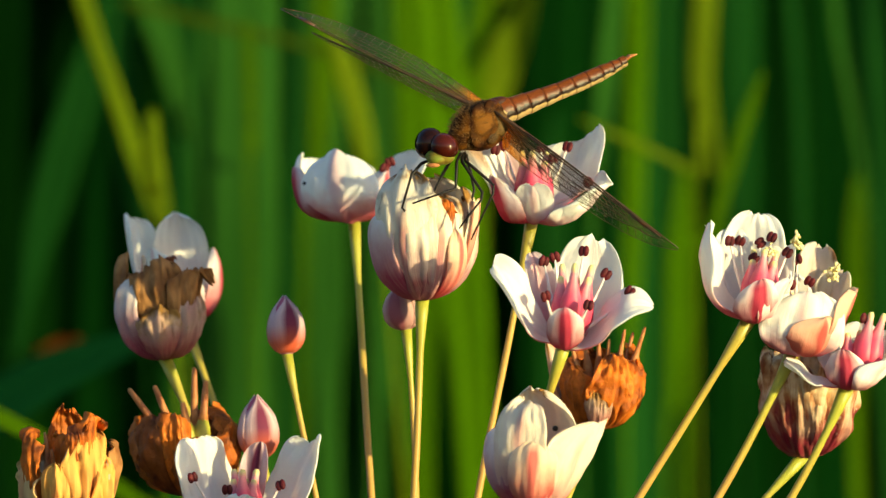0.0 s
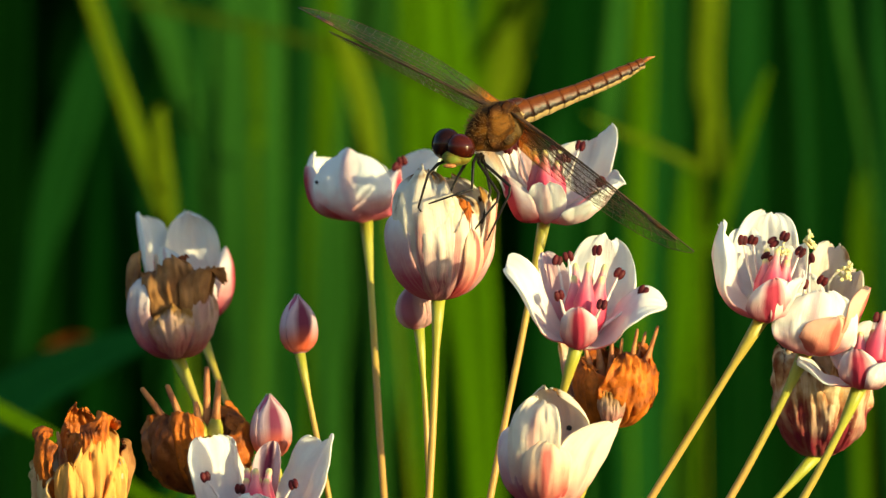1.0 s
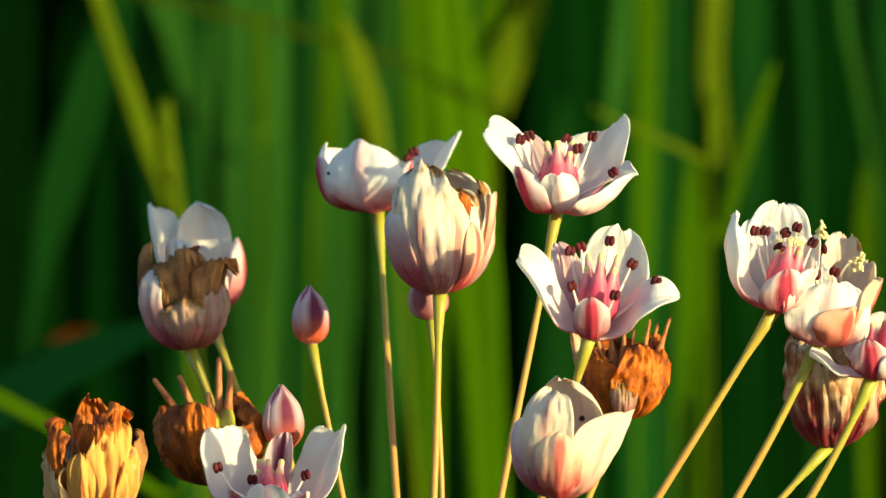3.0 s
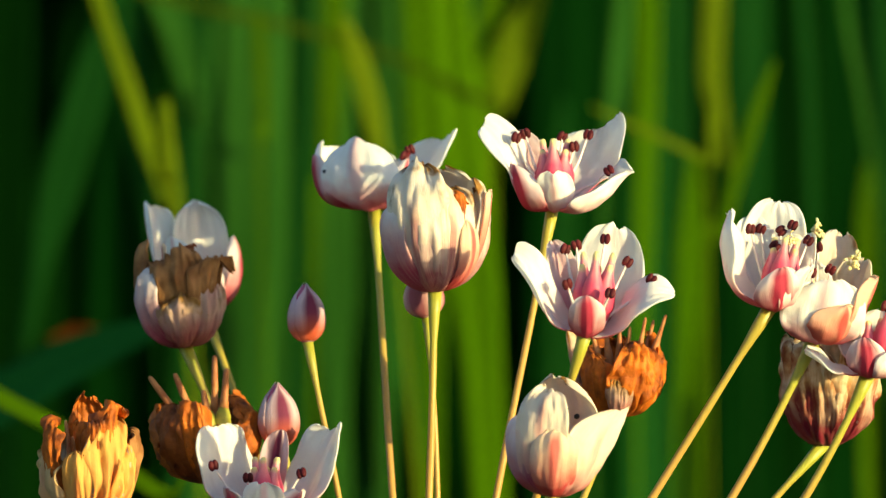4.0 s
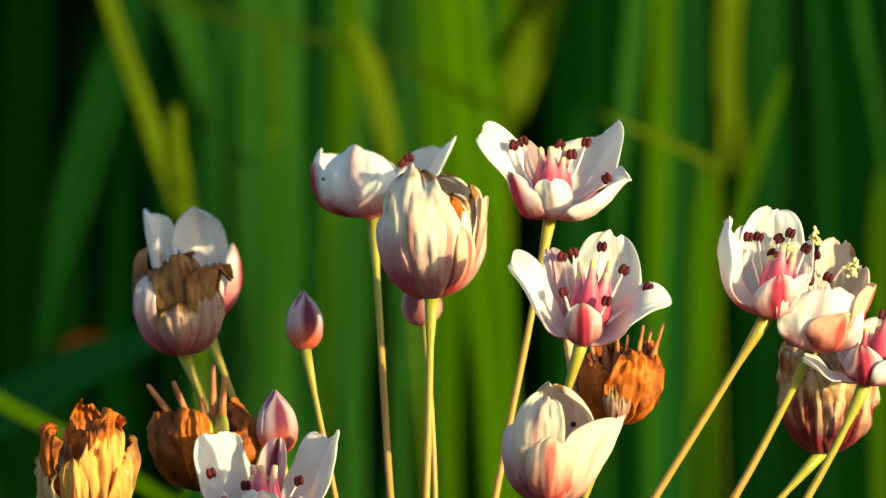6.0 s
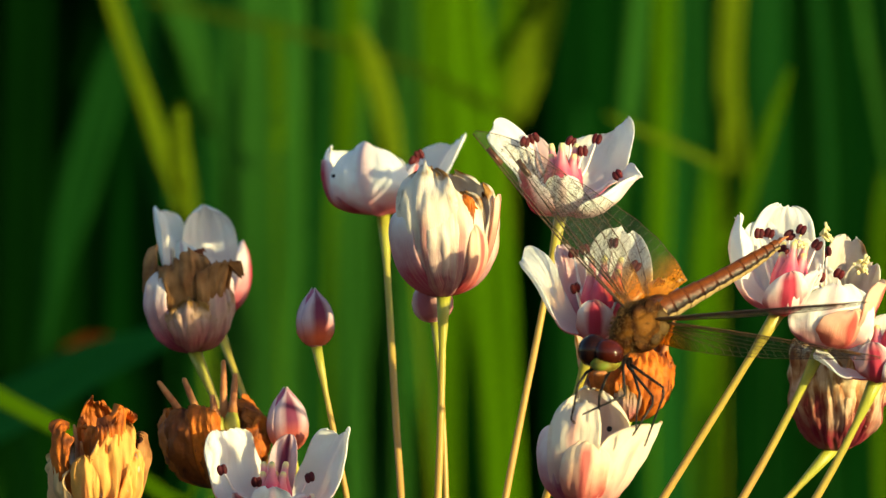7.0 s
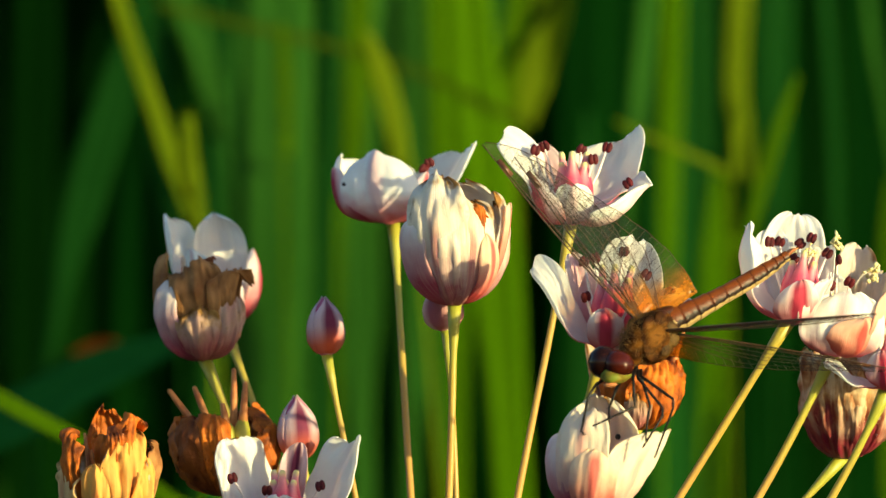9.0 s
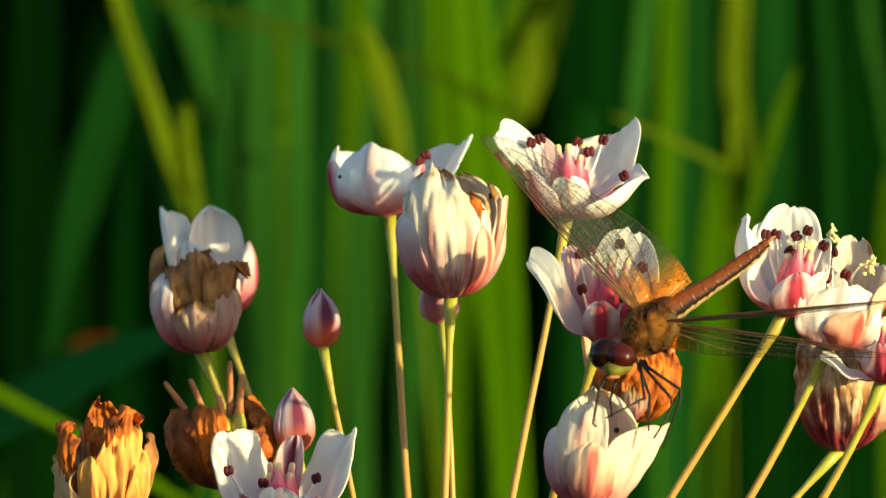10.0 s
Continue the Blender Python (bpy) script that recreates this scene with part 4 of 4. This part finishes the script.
def pollen_tuft(root, x, y, d, size, seed):
    """A ragged yellow tuft of spent stigmas, as a part of a flower."""
    r = random.Random(seed)
    bm = bmesh.new()
    for k in range(26):
        p = at(x, y, d) - HUB + Vector((r.gauss(0, 0.35), r.gauss(0, 0.35), r.gauss(0, 0.45))) * size * U
        blob_bm(p, r.uniform(0.12, 0.26) * size * U, r.uniform(0.12, 0.26) * size * U, r.uniform(0.2, 0.4) * size * U, Euler((r.uniform(0, 3), r.uniform(0, 3), 0)).to_matrix(), 6, bm)
    part("stigma_tuft", bm, POLLEN, root, "ragged yellow stigma tuft")


pollen_tuft(scene.objects["open_flower.003"], 1450, 418, 5, 16, 4)
pollen_tuft(scene.objects["open_flower.003"], 1404, 432, -10, 12, 5)
pollen_tuft(scene.objects["open_flower.004"], 1515, 470, 40, 18, 6)
pollen_tuft(scene.objects["closing_flower"], 806, 372, -5, 14, 8)


def speck(root, x, y, d, size, material, label):
    part("speck", blob_bm(at(x, y, d) - HUB, size * U, size * 0.6 * U, size * U, None, 8), material, root, label)


speck(scene.objects["open_flower"], 580, 312, 466, 3.5, LEG_DARK, "tiny dark aphid")
speck(pressed, 1003, 733, -370, 6, LEG_DARK, "tiny dark aphid")
speck(pressed, 1024, 746, -370, 5, LEG_DARK, "tiny dark aphid")
speck(scene.objects["dried_flower"], 1138, 640, 48, 6, LEG_DARK, "small dark hole in the husk")
speck(scene.objects["dried_flower.002"], 271, 548, 332, 4, LEG_DARK, "tiny dark speck")

# ---- the dragonfly ----


def abdomen_material():
    n = Nodes("abdomen_skin")
    u, v = n.uv()
    grain = n.noise(900, 4)
    h = n.math('ADD', n.math('ABSOLUTE', n.math('SUBTRACT', u, 0.5)), n.math('MULTIPLY', n.math('SUBTRACT', grain, 0.5), 0.14))
    color = n.ramp(h, (0.0, (0.26, 0.19, 0.08)), (0.15, (0.36, 0.26, 0.11)), (0.17, (0.012, 0.005, 0.003)), (0.235, (0.012, 0.005, 0.003)), (0.26, (0.075, 0.018, 0.003)), (0.36, (0.12, 0.030, 0.004)), (0.5, (0.15, 0.040, 0.005)))
    ring = n.ramp(v, (0.0, (1.0,)), (0.06, (0.0,)), (0.92, (0.0,)), (1.0, (1.0,)))
    color = n.mix(n.math('MULTIPLY', ring, 0.5), color, (0.035, 0.012, 0.004))
    n.bump(grain, 0.5, 0.0002)
    return n.done(color, 0.38, 0.0, None, 0.18)


def thorax_material():
    n = Nodes("thorax_skin")
    a, b = n.noise(210, 5), n.noise(2500, 3)
    color = n.ramp(a, (0.40, (0.008, 0.003, 0.001)), (0.5, (0.040, 0.012, 0.0015)), (0.60, (0.15, 0.060, 0.008)))
    seam = n.add("ShaderNodeTexVoronoi", Scale=230.0)
    seam.feature = 'DISTANCE_TO_EDGE'
    n.link(n.add("ShaderNodeTexCoord").outputs["Object"], seam.inputs["Vector"])
    color = n.mix(n.ramp(seam.outputs["Distance"], (0.01, (0.6,)), (0.08, (0.0,))), color, (0.010, 0.004, 0.002))
    n.bump(n.math('ADD', a, b), 0.3, 0.0002)
    return n.done(color, 0.6, 0.0, None, 0.05)


def face_material():
    n = Nodes("face_skin")
    a = n.noise(420, 3)
    return n.done(n.ramp(a, (0.35, (0.07, 0.035, 0.005)), (0.5, (0.16, 0.13, 0.018)), (0.62, (0.13, 0.19, 0.022))), 0.5, 0.0, None, 0.12)


def membrane_material():
    n = Nodes("wing_membrane")
    u, v = n.uv()
    net = n.add("ShaderNodeTexVoronoi", Scale=72.0)
    net.feature = 'DISTANCE_TO_EDGE'
    m = n.add("ShaderNodeMapping", Scale=(1.0, 0.26, 1.0))
    n.link(n.tree.nodes["UV Map"].outputs[0], m.inputs[0])
    n.link(m.outputs[0], net.inputs["Vector"])
    cell = n.ramp(net.outputs["Distance"], (0.02, (1.0,)), (0.07, (0.0,)))
    amber = n.ramp(n.math('ADD', u, n.math('MULTIPLY', n.noise(500, 3), 0.1)), (0.10, (1.0,)), (0.24, (0.0,)))
    tint = n.mix(amber, (0.97, 0.98, 0.97), (0.97, 0.70, 0.26))
    clear = n.add("ShaderNodeBsdfTransparent")
    n.link(tint, clear.inputs[0])
    n.done(n.mix(cell, n.mix(amber, (0.09, 0.115, 0.115), (0.90, 0.34, 0.02)), (0.05, 0.035, 0.02)), 0.25, 0.3, None, 0.5)
    body = n.tree.nodes["Mix Shader"].outputs[0]
    cover = n.math('MAXIMUM', n.math('MULTIPLY', cell, 0.34), n.math('ADD', 0.06, n.math('MULTIPLY', amber, 0.34)))
    mix = n.tree.nodes.new("ShaderNodeMixShader")
    n.link(cover, mix.inputs[0])
    n.link(clear.outputs[0], mix.inputs[1])
    n.link(body, mix.inputs[2])
    n.link(mix.outputs[0], n.out.inputs[0])
    return n.mat


ABDOMEN, THORAX, FACE, MEMBRANE = abdomen_material(), thorax_material(), face_material(), membrane_material()
EYE = plain("compound_eye", (0.012, 0.003, 0.001), (0.070, 0.009, 0.003), 130, 0.09, 0.0, 0.24)
EYE_DARK = plain("compound_eye_dark", (0.004, 0.002, 0.001), (0.022, 0.005, 0.002), 130, 0.10, 0.0, 0.22)
LEG = plain("leg_chitin", (0.003, 0.0025, 0.002), (0.012, 0.008, 0.006), 900, 0.45, 0.0, 0.2)
VEIN = plain("wing_vein", (0.025, 0.014, 0.008), (0.09, 0.042, 0.015), 700, 0.45)
THORAX_PALE = plain("thorax_side", (0.020, 0.007, 0.002), (0.10, 0.055, 0.010), 420, 0.6, 0.0, 0.15, 0.4)
HINGE = plain("wing_hinge", (0.020, 0.005, 0.002), (0.085, 0.022, 0.004), 500, 0.45, 0.0, 0.2, 0.5)
STIGMA = plain("wing_stigma", (0.06, 0.02, 0.01), (0.13, 0.05, 0.02), 700, 0.4)

PERCH_A = at(888, 213, 0)
PERCH_B = at(1123, 590, -460)
TAIL = Vector((270, 130, 125)).normalized()


def wing(name, root, length, chord, broad):
    """A wing along x with its chord along -y: veins as the frame, the membrane and the stigma on it."""
    n = 26

    def lead(t):
        return 0.10 * chord * math.sin(math.pi * min(1, t * 1.02)) * (1 - 0.3 * t)

    def trail(t):
        full = 0.30 + 0.70 * math.sin(math.pi * min(1, (t + broad) / 1.15) ** (0.75 if broad > 0.2 else 1.0))
        return -chord * full * math.sqrt(max(0.02, 1 - (max(0, t - 0.78) / 0.225) ** 2))
    bm = bmesh.new()
    rows = [i / (n - 1) for i in range(n)]

    def line(points, r0, r1):
        k = len(points)
        tube_bm(points, [r0 + (r1 - r0) * i / (k - 1) for i in range(k)], 5, bm)
    wave = [0.010 * chord * math.sin(i * 1.9) for i in range(n)]
    line([Vector((t * length, lead(t), 0)) for t in rows], 1.9 * U, 1.0 * U)
    line([Vector((t * length, lead(t) * 0.35 - 0.03 * chord * t, 1.5 * U)) for t in rows[:-3]], 1.6 * U, 0.8 * U)
    line([Vector((t * length, trail(t) + w, 0)) for t, w in zip(rows, wave)], 0.7 * U, 0.6 * U)
    for share, last in ((0.16, 0.93), (0.34, 0.88), (0.52, 0.80), (0.70, 0.66)):
        line([Vector((t * last * length, -0.05 * chord + (trail(t * last) * share) * min(1, 0.25 + 1.6 * t), (1.0 + math.sin(share * 20)) * U)) for t in rows], 0.9 * U, 0.45 * U)
    for i in range(2, n - 2):
        t = rows[i]
        line([Vector((t * length, lead(t), 0)), Vector((t * length, trail(t) * 0.16 - 0.05 * chord, 0))], 0.45 * U, 0.4 * U)
        line([Vector(((t - 0.02) * length, trail(t) * 0.34, 0)), Vector(((t + 0.01) * length, trail(t), 0))], 0.4 * U, 0.35 * U)
    frame_ob = part(name, bm, VEIN, root)
    grid = [[Vector((t * length, lead(t) + (trail(t) + wave[i] - lead(t)) * j / 6, (1.2 * math.sin(j * 2.6) * (1 - t)) * U)) for j in range(7)] for i, t in enumerate(rows)]
    mb = sheet_bm(list(map(list, grid)), 0.8 * U, [[Vector((0, 0, 1))] * 7] * n)
    uvl = mb.loops.layers.uv.verify()
    for f in mb.faces:
        for loop in f.loops:
            a, b = loop[uvl].uv
            loop[uvl].uv = (b, a)
    part("membrane", mb, (MEMBRANE, MEMBRANE), frame_ob, "clear wing membrane, amber at the base")
    sb = bmesh.new()
    bmesh.ops.create_cube(sb, size=1, matrix=Matrix.Translation((0.865 * length, lead(0.865) - 5 * U, 0)) @ Matrix.Diagonal((36 * U, 10 * U, 2.4 * U, 1)))
    bmesh.ops.bevel(sb, geom=sb.edges[:], offset=0.9 * U, segments=2, affect='EDGES')
    part("stigma", sb, STIGMA, frame_ob, "dark brown wing spot")
    return frame_ob


def wing_pose(root, tip, chord):
    """The pose of a wing in the dragonfly's space: from root towards tip, its trailing edge towards chord."""
    x = (Vector(tip) - Vector(root)).normalized()
    y = -(Vector(chord) - x * Vector(chord).dot(x)).normalized()
    m = Matrix((x, y, x.cross(y))).transposed().to_4x4()
    m.translation = Vector(root) * U
    return m


def dragonfly():
    root = tagged(new("dragonfly"), "brown and reddish dragonfly with clear spread wings, perched on a flower", "dragonfly")
    ref = TAIL
    # thorax
    turn = ref.to_track_quat('X', 'Z').to_matrix()
    bm = blob_bm(Vector((0, 0, 0)), 54 * U, 36 * U, 40 * U, turn, 24)
    blob_bm(turn @ Vector((24, 0, 12)) * U, 34 * U, 30 * U, 28 * U, turn, 20, bm)
    blob_bm(turn @ Vector((-40, 0, -4)) * U, 20 * U, 24 * U, 24 * U, turn, 16, bm)
    blob_bm(turn @ Vector((6, 0, -18)) * U, 40 * U, 30 * U, 26 * U, turn, 20, bm)
    for v in bm.verts:
        v.co += v.normal * 1.5 * U * noise.noise(v.co * 2500)
    thorax = part("thorax", bm, THORAX, root, "furry brown thorax")
    for px, pz, s in ((-16, -6, 17), (10, -10, 16), (32, -6, 14), (-2, 18, 16), (22, 20, 13)):
        for sgn in (-1, 1):
            bm = blob_bm(turn @ Vector((px, sgn * (28 if pz < 0 else 25), pz)) * U, s * 1.05 * U, 4.0 * U, s * 1.6 * U, turn @ Euler((0, radians(18), 0)).to_matrix(), 14)
            part("side_plate", bm, THORAX_PALE if pz < -5 and px > 0 else THORAX, thorax)
    bm = blob_bm(turn @ Vector((34, 0, 24)) * U, 40 * U, 15 * U, 13 * U, turn, 16)
    for px in (8, 34):
        for sgn in (-1, 1):
            blob_bm(turn @ Vector((px, sgn * 14, 30)) * U, 13 * U, 12 * U, 7 * U, turn, 12, bm)
    part("wing_base", bm, HINGE, thorax, "dark red-brown wing bases")
    hair = bmesh.new()
    r2 = random.Random(3)
    for k in range(2600):
        a, b = r2.uniform(0, 6.283), r2.uniform(-0.7, 1.0)
        c = math.sqrt(1 - b * b)
        d = turn @ Vector((c * math.cos(a), c * math.sin(a), b))
        p = turn @ Vector((54 * c * math.cos(a), 37 * c * math.sin(a), 41 * b)) * U
        tube_bm([p, p + (d + Vector((r2.gauss(0, .3), r2.gauss(0, .3), r2.gauss(0, .3)))) * r2.uniform(3, 8.5) * U], [0.26 * U, 0.1 * U], 3, hair)
    part("fur", hair, FILM_HAIR, thorax, "pale fine hairs")
    # head
    bm = blob_bm(Vector((-67, -56, -42)) * U, 27 * U, 21 * U, 24 * U, None, 18)
    blob_bm(Vector((-66, -66, -52)) * U, 27 * U, 21 * U, 17 * U, None, 18, bm)
    blob_bm(Vector((-72, -76, -58)) * U, 18 * U, 13 * U, 10 * U, None, 14, bm)
    head = part("head", bm, FACE, root, "greenish yellow face")
    for p, r, skin in (((-85, -54, -30), (26, 26, 28), EYE_DARK), ((-60, -68, -36), (27, 26, 24), EYE)):
        part("eye", blob_bm(Vector(p) * U, r[0] * U, r[1] * U, r[2] * U, Euler((0, 0.35, 0)).to_matrix(), 24), skin, head, "glossy dark red compound eye")
    part("mouth", blob_bm(Vector((-79, -85, -69)) * U, 13 * U, 8 * U, 4 * U, None, 10), SPIKE, head)
    # abdomen, ring by ring
    start, end = Vector((36, 18, 23)) * U, Vector((268, 129, 124)) * U
    widths = [21.5, 20, 18, 16.2, 14.4, 14.2, 13.8, 12.8, 11, 9]
    base = part("abdomen", tube_bm([start * 0.4, start, start.lerp(end, 0.05)], [17 * U, 20 * U, 18.5 * U], 20), ABDOMEN, root)
    lens = [0, 0.10, 0.22, 0.34, 0.46, 0.57, 0.68, 0.79, 0.88, 0.94, 0.985]
    down = (Vector((0, 0, -1)) - ref * Vector((0, 0, -1)).dot(ref)).normalized()
    for k in range(10):
        a, b = start.lerp(end, lens[k]), start.lerp(end, lens[k + 1])
        w0, w1 = widths[k] * U, widths[min(9, k + 1)] * U
        sag = Vector((0, 0, -6 * U * math.sin(math.pi * k / 10)))
        pts = [a.lerp(b, t) + sag for t in (0, 0.06, 0.2, 0.5, 0.85, 0.97, 1.02)]
        rad = [w0 * 0.9, w0, w0 * 0.99, (w0 + w1) * 0.5, w1 * 1.01, w1 * 1.025, w1 * 0.93]
        bm = bmesh.new()
        uv = bm.loops.layers.uv.new("UVMap")
        rings = []
        side = ref.cross(down)
        for p, r in zip(pts, rad):
            rings.append([bm.verts.new(p + (-down * math.cos(q) + side * math.sin(q)) * r * (1 + 0.10 * math.cos(2 * q))) for q in (2 * math.pi * s / 20 for s in range(20))])
        for i in range(len(pts) - 1):
            for s in range(20):
                f = bm.faces.new((rings[i][s], rings[i][(s + 1) % 20], rings[i + 1][(s + 1) % 20], rings[i + 1][s]))
                for loop, (c, e) in zip(f.loops, ((s, i), (s + 1, i), (s + 1, i + 1), (s, i + 1))):
                    loop[uv].uv = ((c / 20), (0, 0.06, 0.2, 0.5, 0.85, 0.97, 1.0)[e])
        bm.faces.new(list(reversed(rings[0])))
        bm.faces.new(rings[-1])
        part("segment", bm, ABDOMEN, base)
    for s in (-1, 1):
        p = end + side * s * 4 * U
        part("tail_clasper", tube_bm([p - ref * 8 * U, p + ref * 8 * U - down * 3 * U, p + ref * 20 * U - down * 1 * U], [3.4 * U, 2.8 * U, 0.8 * U], 8), SPIKE, base, "pointed orange clasper")
    # legs
    for pts in (((-50, -40, -45), (-100, -62, -66), (-117, -72, -86), (-133, -66, -143), (-128, -68, -150)),
                ((-30, -38, -48), (-37, -60, -62), (-39, -70, -110), (-72, -82, -121), (-115, -84, -136)),
                ((-26, -34, -50), (-28, -56, -62), (8, -70, -116), (6, -74, -130), (-18, -84, -160), (-33, -80, -180)),
                ((-20, -28, -50), (-22, -50, -60), (28, -60, -103), (27, -62, -118), (4, -60, -166), (-12, -58, -200)),
                ((-24, 10, -45), (-14, 20, -70), (-6, 10, -112), (-16, 0, -150), (-20, -10, -170)),
                ((-40, 0, -45), (-60, 20, -80), (-75, 15, -110), (-80, 0, -140))):
        vs = [Vector(p) * U for p in pts]
        n = len(vs)
        rad = [(3.4 - 2.0 * i / (n - 1)) * U for i in range(n)]
        fine, fr = [], []
        for i in range(n - 1):
            for t in (0, 0.33, 0.66):
                fine.append(vs[i].lerp(vs[i + 1], t))
                fr.append(rad[i] + (rad[i + 1] - rad[i]) * t)
        bm = tube_bm(fine + [vs[-1]], fr + [rad[-1]], 8)
        for i in range(4, len(fine), 1):
            d = (fine[i] - fine[i - 1]).orthogonal().normalized()
            for sgn in (-1, 1):
                tube_bm([fine[i], fine[i] + (d * sgn + (fine[i] - fine[i - 1]).normalized() * 0.8) * 5 * U], [0.5 * U, 0.2 * U], 3, bm)
        part("leg", bm, LEG, root, "thin black bristly leg")
    wings = [wing("forewing", root, 408 * U, 82 * U, 0.10), wing("hindwing", root, 385 * U, 108 * U, 0.30),
             wing("forewing", root, 408 * U, 82 * U, 0.10), wing("hindwing", root, 385 * U, 108 * U, 0.30)]
    return root, wings, head


FILM_HAIR = plain("pale_hair", (0.10, 0.05, 0.012), (0.24, 0.13, 0.035), 900, 0.6)
fly, fly_wings, fly_head = dragonfly()

# wings at the first perch and at the second: root, tip, trailing direction
WINGS_A = [((-8, 20, 38), (-348, 150, 212), (0.25, 0.85, 0.30)), ((2, 26, 34), (-262, 200, 158), (0.3, 0.85, -0.32)),
           ((30, -18, 28), (352, -75, -214), (-0.28, 0.85, -0.40)), ((42, -2, 22), (300, -150, -180), (-0.22, 0.9, -0.32))]
WINGS_B = [((-14, 12, 26), (-280, 20, 330), (0.8, 0.3, 0.5)), ((4, 18, 22), (-205, 110, 285), (0.8, 0.1, 0.45)),
           ((22, -14, 16), (352, -200, 44), (0.1, 0.9, -0.1)), ((34, -2, 12), (420, -60, -50), (0.2, 0.9, -0.42))]


def lifted(perch, dx, up, away, yaw=0.0, pitch=0.0):
    return Matrix.Translation(perch + Vector((dx, away, up)) * U) @ pose(0, 0, 0, 0, pitch, yaw)


TILT_B = (-5.0, 4.0)


def perched(dx, up, away, yaw=0.0, pitch=0.0):
    return lifted(PERCH_B, dx, up, away, yaw + TILT_B[1], pitch + TILT_B[0])


def sway(dx, down, reach, turn=0.0):
    """The pose of a flower that leans about the hub."""
    return Matrix.Translation(HUB + Vector((0, 0, -down * U))) @ pose(0, 0, 0, 0, math.degrees(math.asin(dx / reach)), turn)


def motions():
    walk(fly, [(0, lifted(PERCH_A, 0, 0, 0)), (0.5, lifted(PERCH_A, -1, 0, 0)), (1.0, lifted(PERCH_A, 7, -3, 0, 0, 0.6)), (1.5, lifted(PERCH_A, 13, -1, 0, 0, 0.8)),
               (2.0, lifted(PERCH_A, 5, 2, 0, 0, 0.6)), (2.1, lifted(PERCH_A, 6, 4, 0)), (2.2, lifted(PERCH_A, 10, -2, -8, 0, 3)), (2.3, lifted(PERCH_A, -260, 640, -500, 20, -15)),
               (2.6, lifted(PERCH_A, -1500, 1900, -2600, 60, -10)), (4.3, lifted(PERCH_A, 2600, 2400, -1500, 20, 0)), (5.8, perched(2600, 1500, -1200, 0, 0)), (6.3, perched(700, 620, -500, 0, -6)), (6.6, perched(10, 30, -20, 0, 0)),
               (6.8, perched(-2, 2, 0)), (7.0, perched(-2, 6, 0)), (7.5, perched(2, 0, 0)), (8.0, perched(-8, 1, 0)), (8.5, perched(-4, 0, 0)),
               (9.0, perched(-3, 1, 0)), (9.2, perched(-3, 0, 0, 1)), (9.3, perched(4, -4, 0, 14, -5)), (9.5, perched(-13, -1, 0, 13, -4)), (9.6, perched(1, 0, 0, 6, -1)),
               (9.8, perched(2, 1, 0, 9, -1)), (10.0, perched(4, 4, 0, 11, -1))])
    walk(fly_head, [(0, pose(0, 0, 0)), (9.1, pose(0, 0, 0)), (9.3, pose(0, 0, 0, 0, 0, -12)), (9.5, pose(0, 0, 0, 0, 0, -13)), (9.6, pose(0, 0, 0, 0, 0, -6)), (10.0, pose(0, 0, 0, 0, 0, -9))])
    for w, a, b in zip(fly_wings, WINGS_A, WINGS_B):
        pa, pb = wing_pose(*a), pose(0, 0, 0, 0, TILT_B[0], TILT_B[1]).inverted() @ wing_pose(*b)
        up = pa @ pose(0, 0, 0, 0, 25, 0)
        dn = pa @ pose(0, 0, 0, 0, -25, 0)
        walk(w, [(0, pa), (2.1, pa), (2.2, up), (2.3, dn), (2.6, up), (4.0, pa), (5.8, pb), (6.6, pb), (10.0, pb)])
    walk(tulip, [(0, sway(14, -7, 1065)), (0.5, sway(14, -7, 1065)), (1.0, sway(20, -6, 1065)), (1.5, sway(23, -5, 1065)), (2.0, sway(19, -4, 1065)), (2.15, sway(17, -4, 1065)),
                 (2.35, sway(-6, 6, 1065)), (2.5, sway(-2, 9, 1065)), (2.7, sway(3, 2, 1065)), (3.2, sway(-1, 0, 1065)), (4.5, sway(0, 0, 1065)), (5.5, sway(-3, -3, 1065)), (7.5, sway(1, 1, 1065)), (10.0, sway(1, 1, 1065))])
    walk(pressed, [(0, sway(2, 0, 703)), (2.0, sway(3, 0, 703)), (4.5, sway(2, 0, 703)), (6.2, sway(2, 0, 703)), (6.6, sway(43, 4, 703)), (6.8, sway(37, 0, 703)), (7.0, sway(37, 0, 703)), (7.5, sway(38, 0, 703)),
                   (8.0, sway(31, 0, 703)), (8.5, sway(33, 0, 703)), (9.0, sway(34, 0, 703)), (9.5, sway(25, 0, 703)), (10.0, sway(38, 0, 703))])


motions()
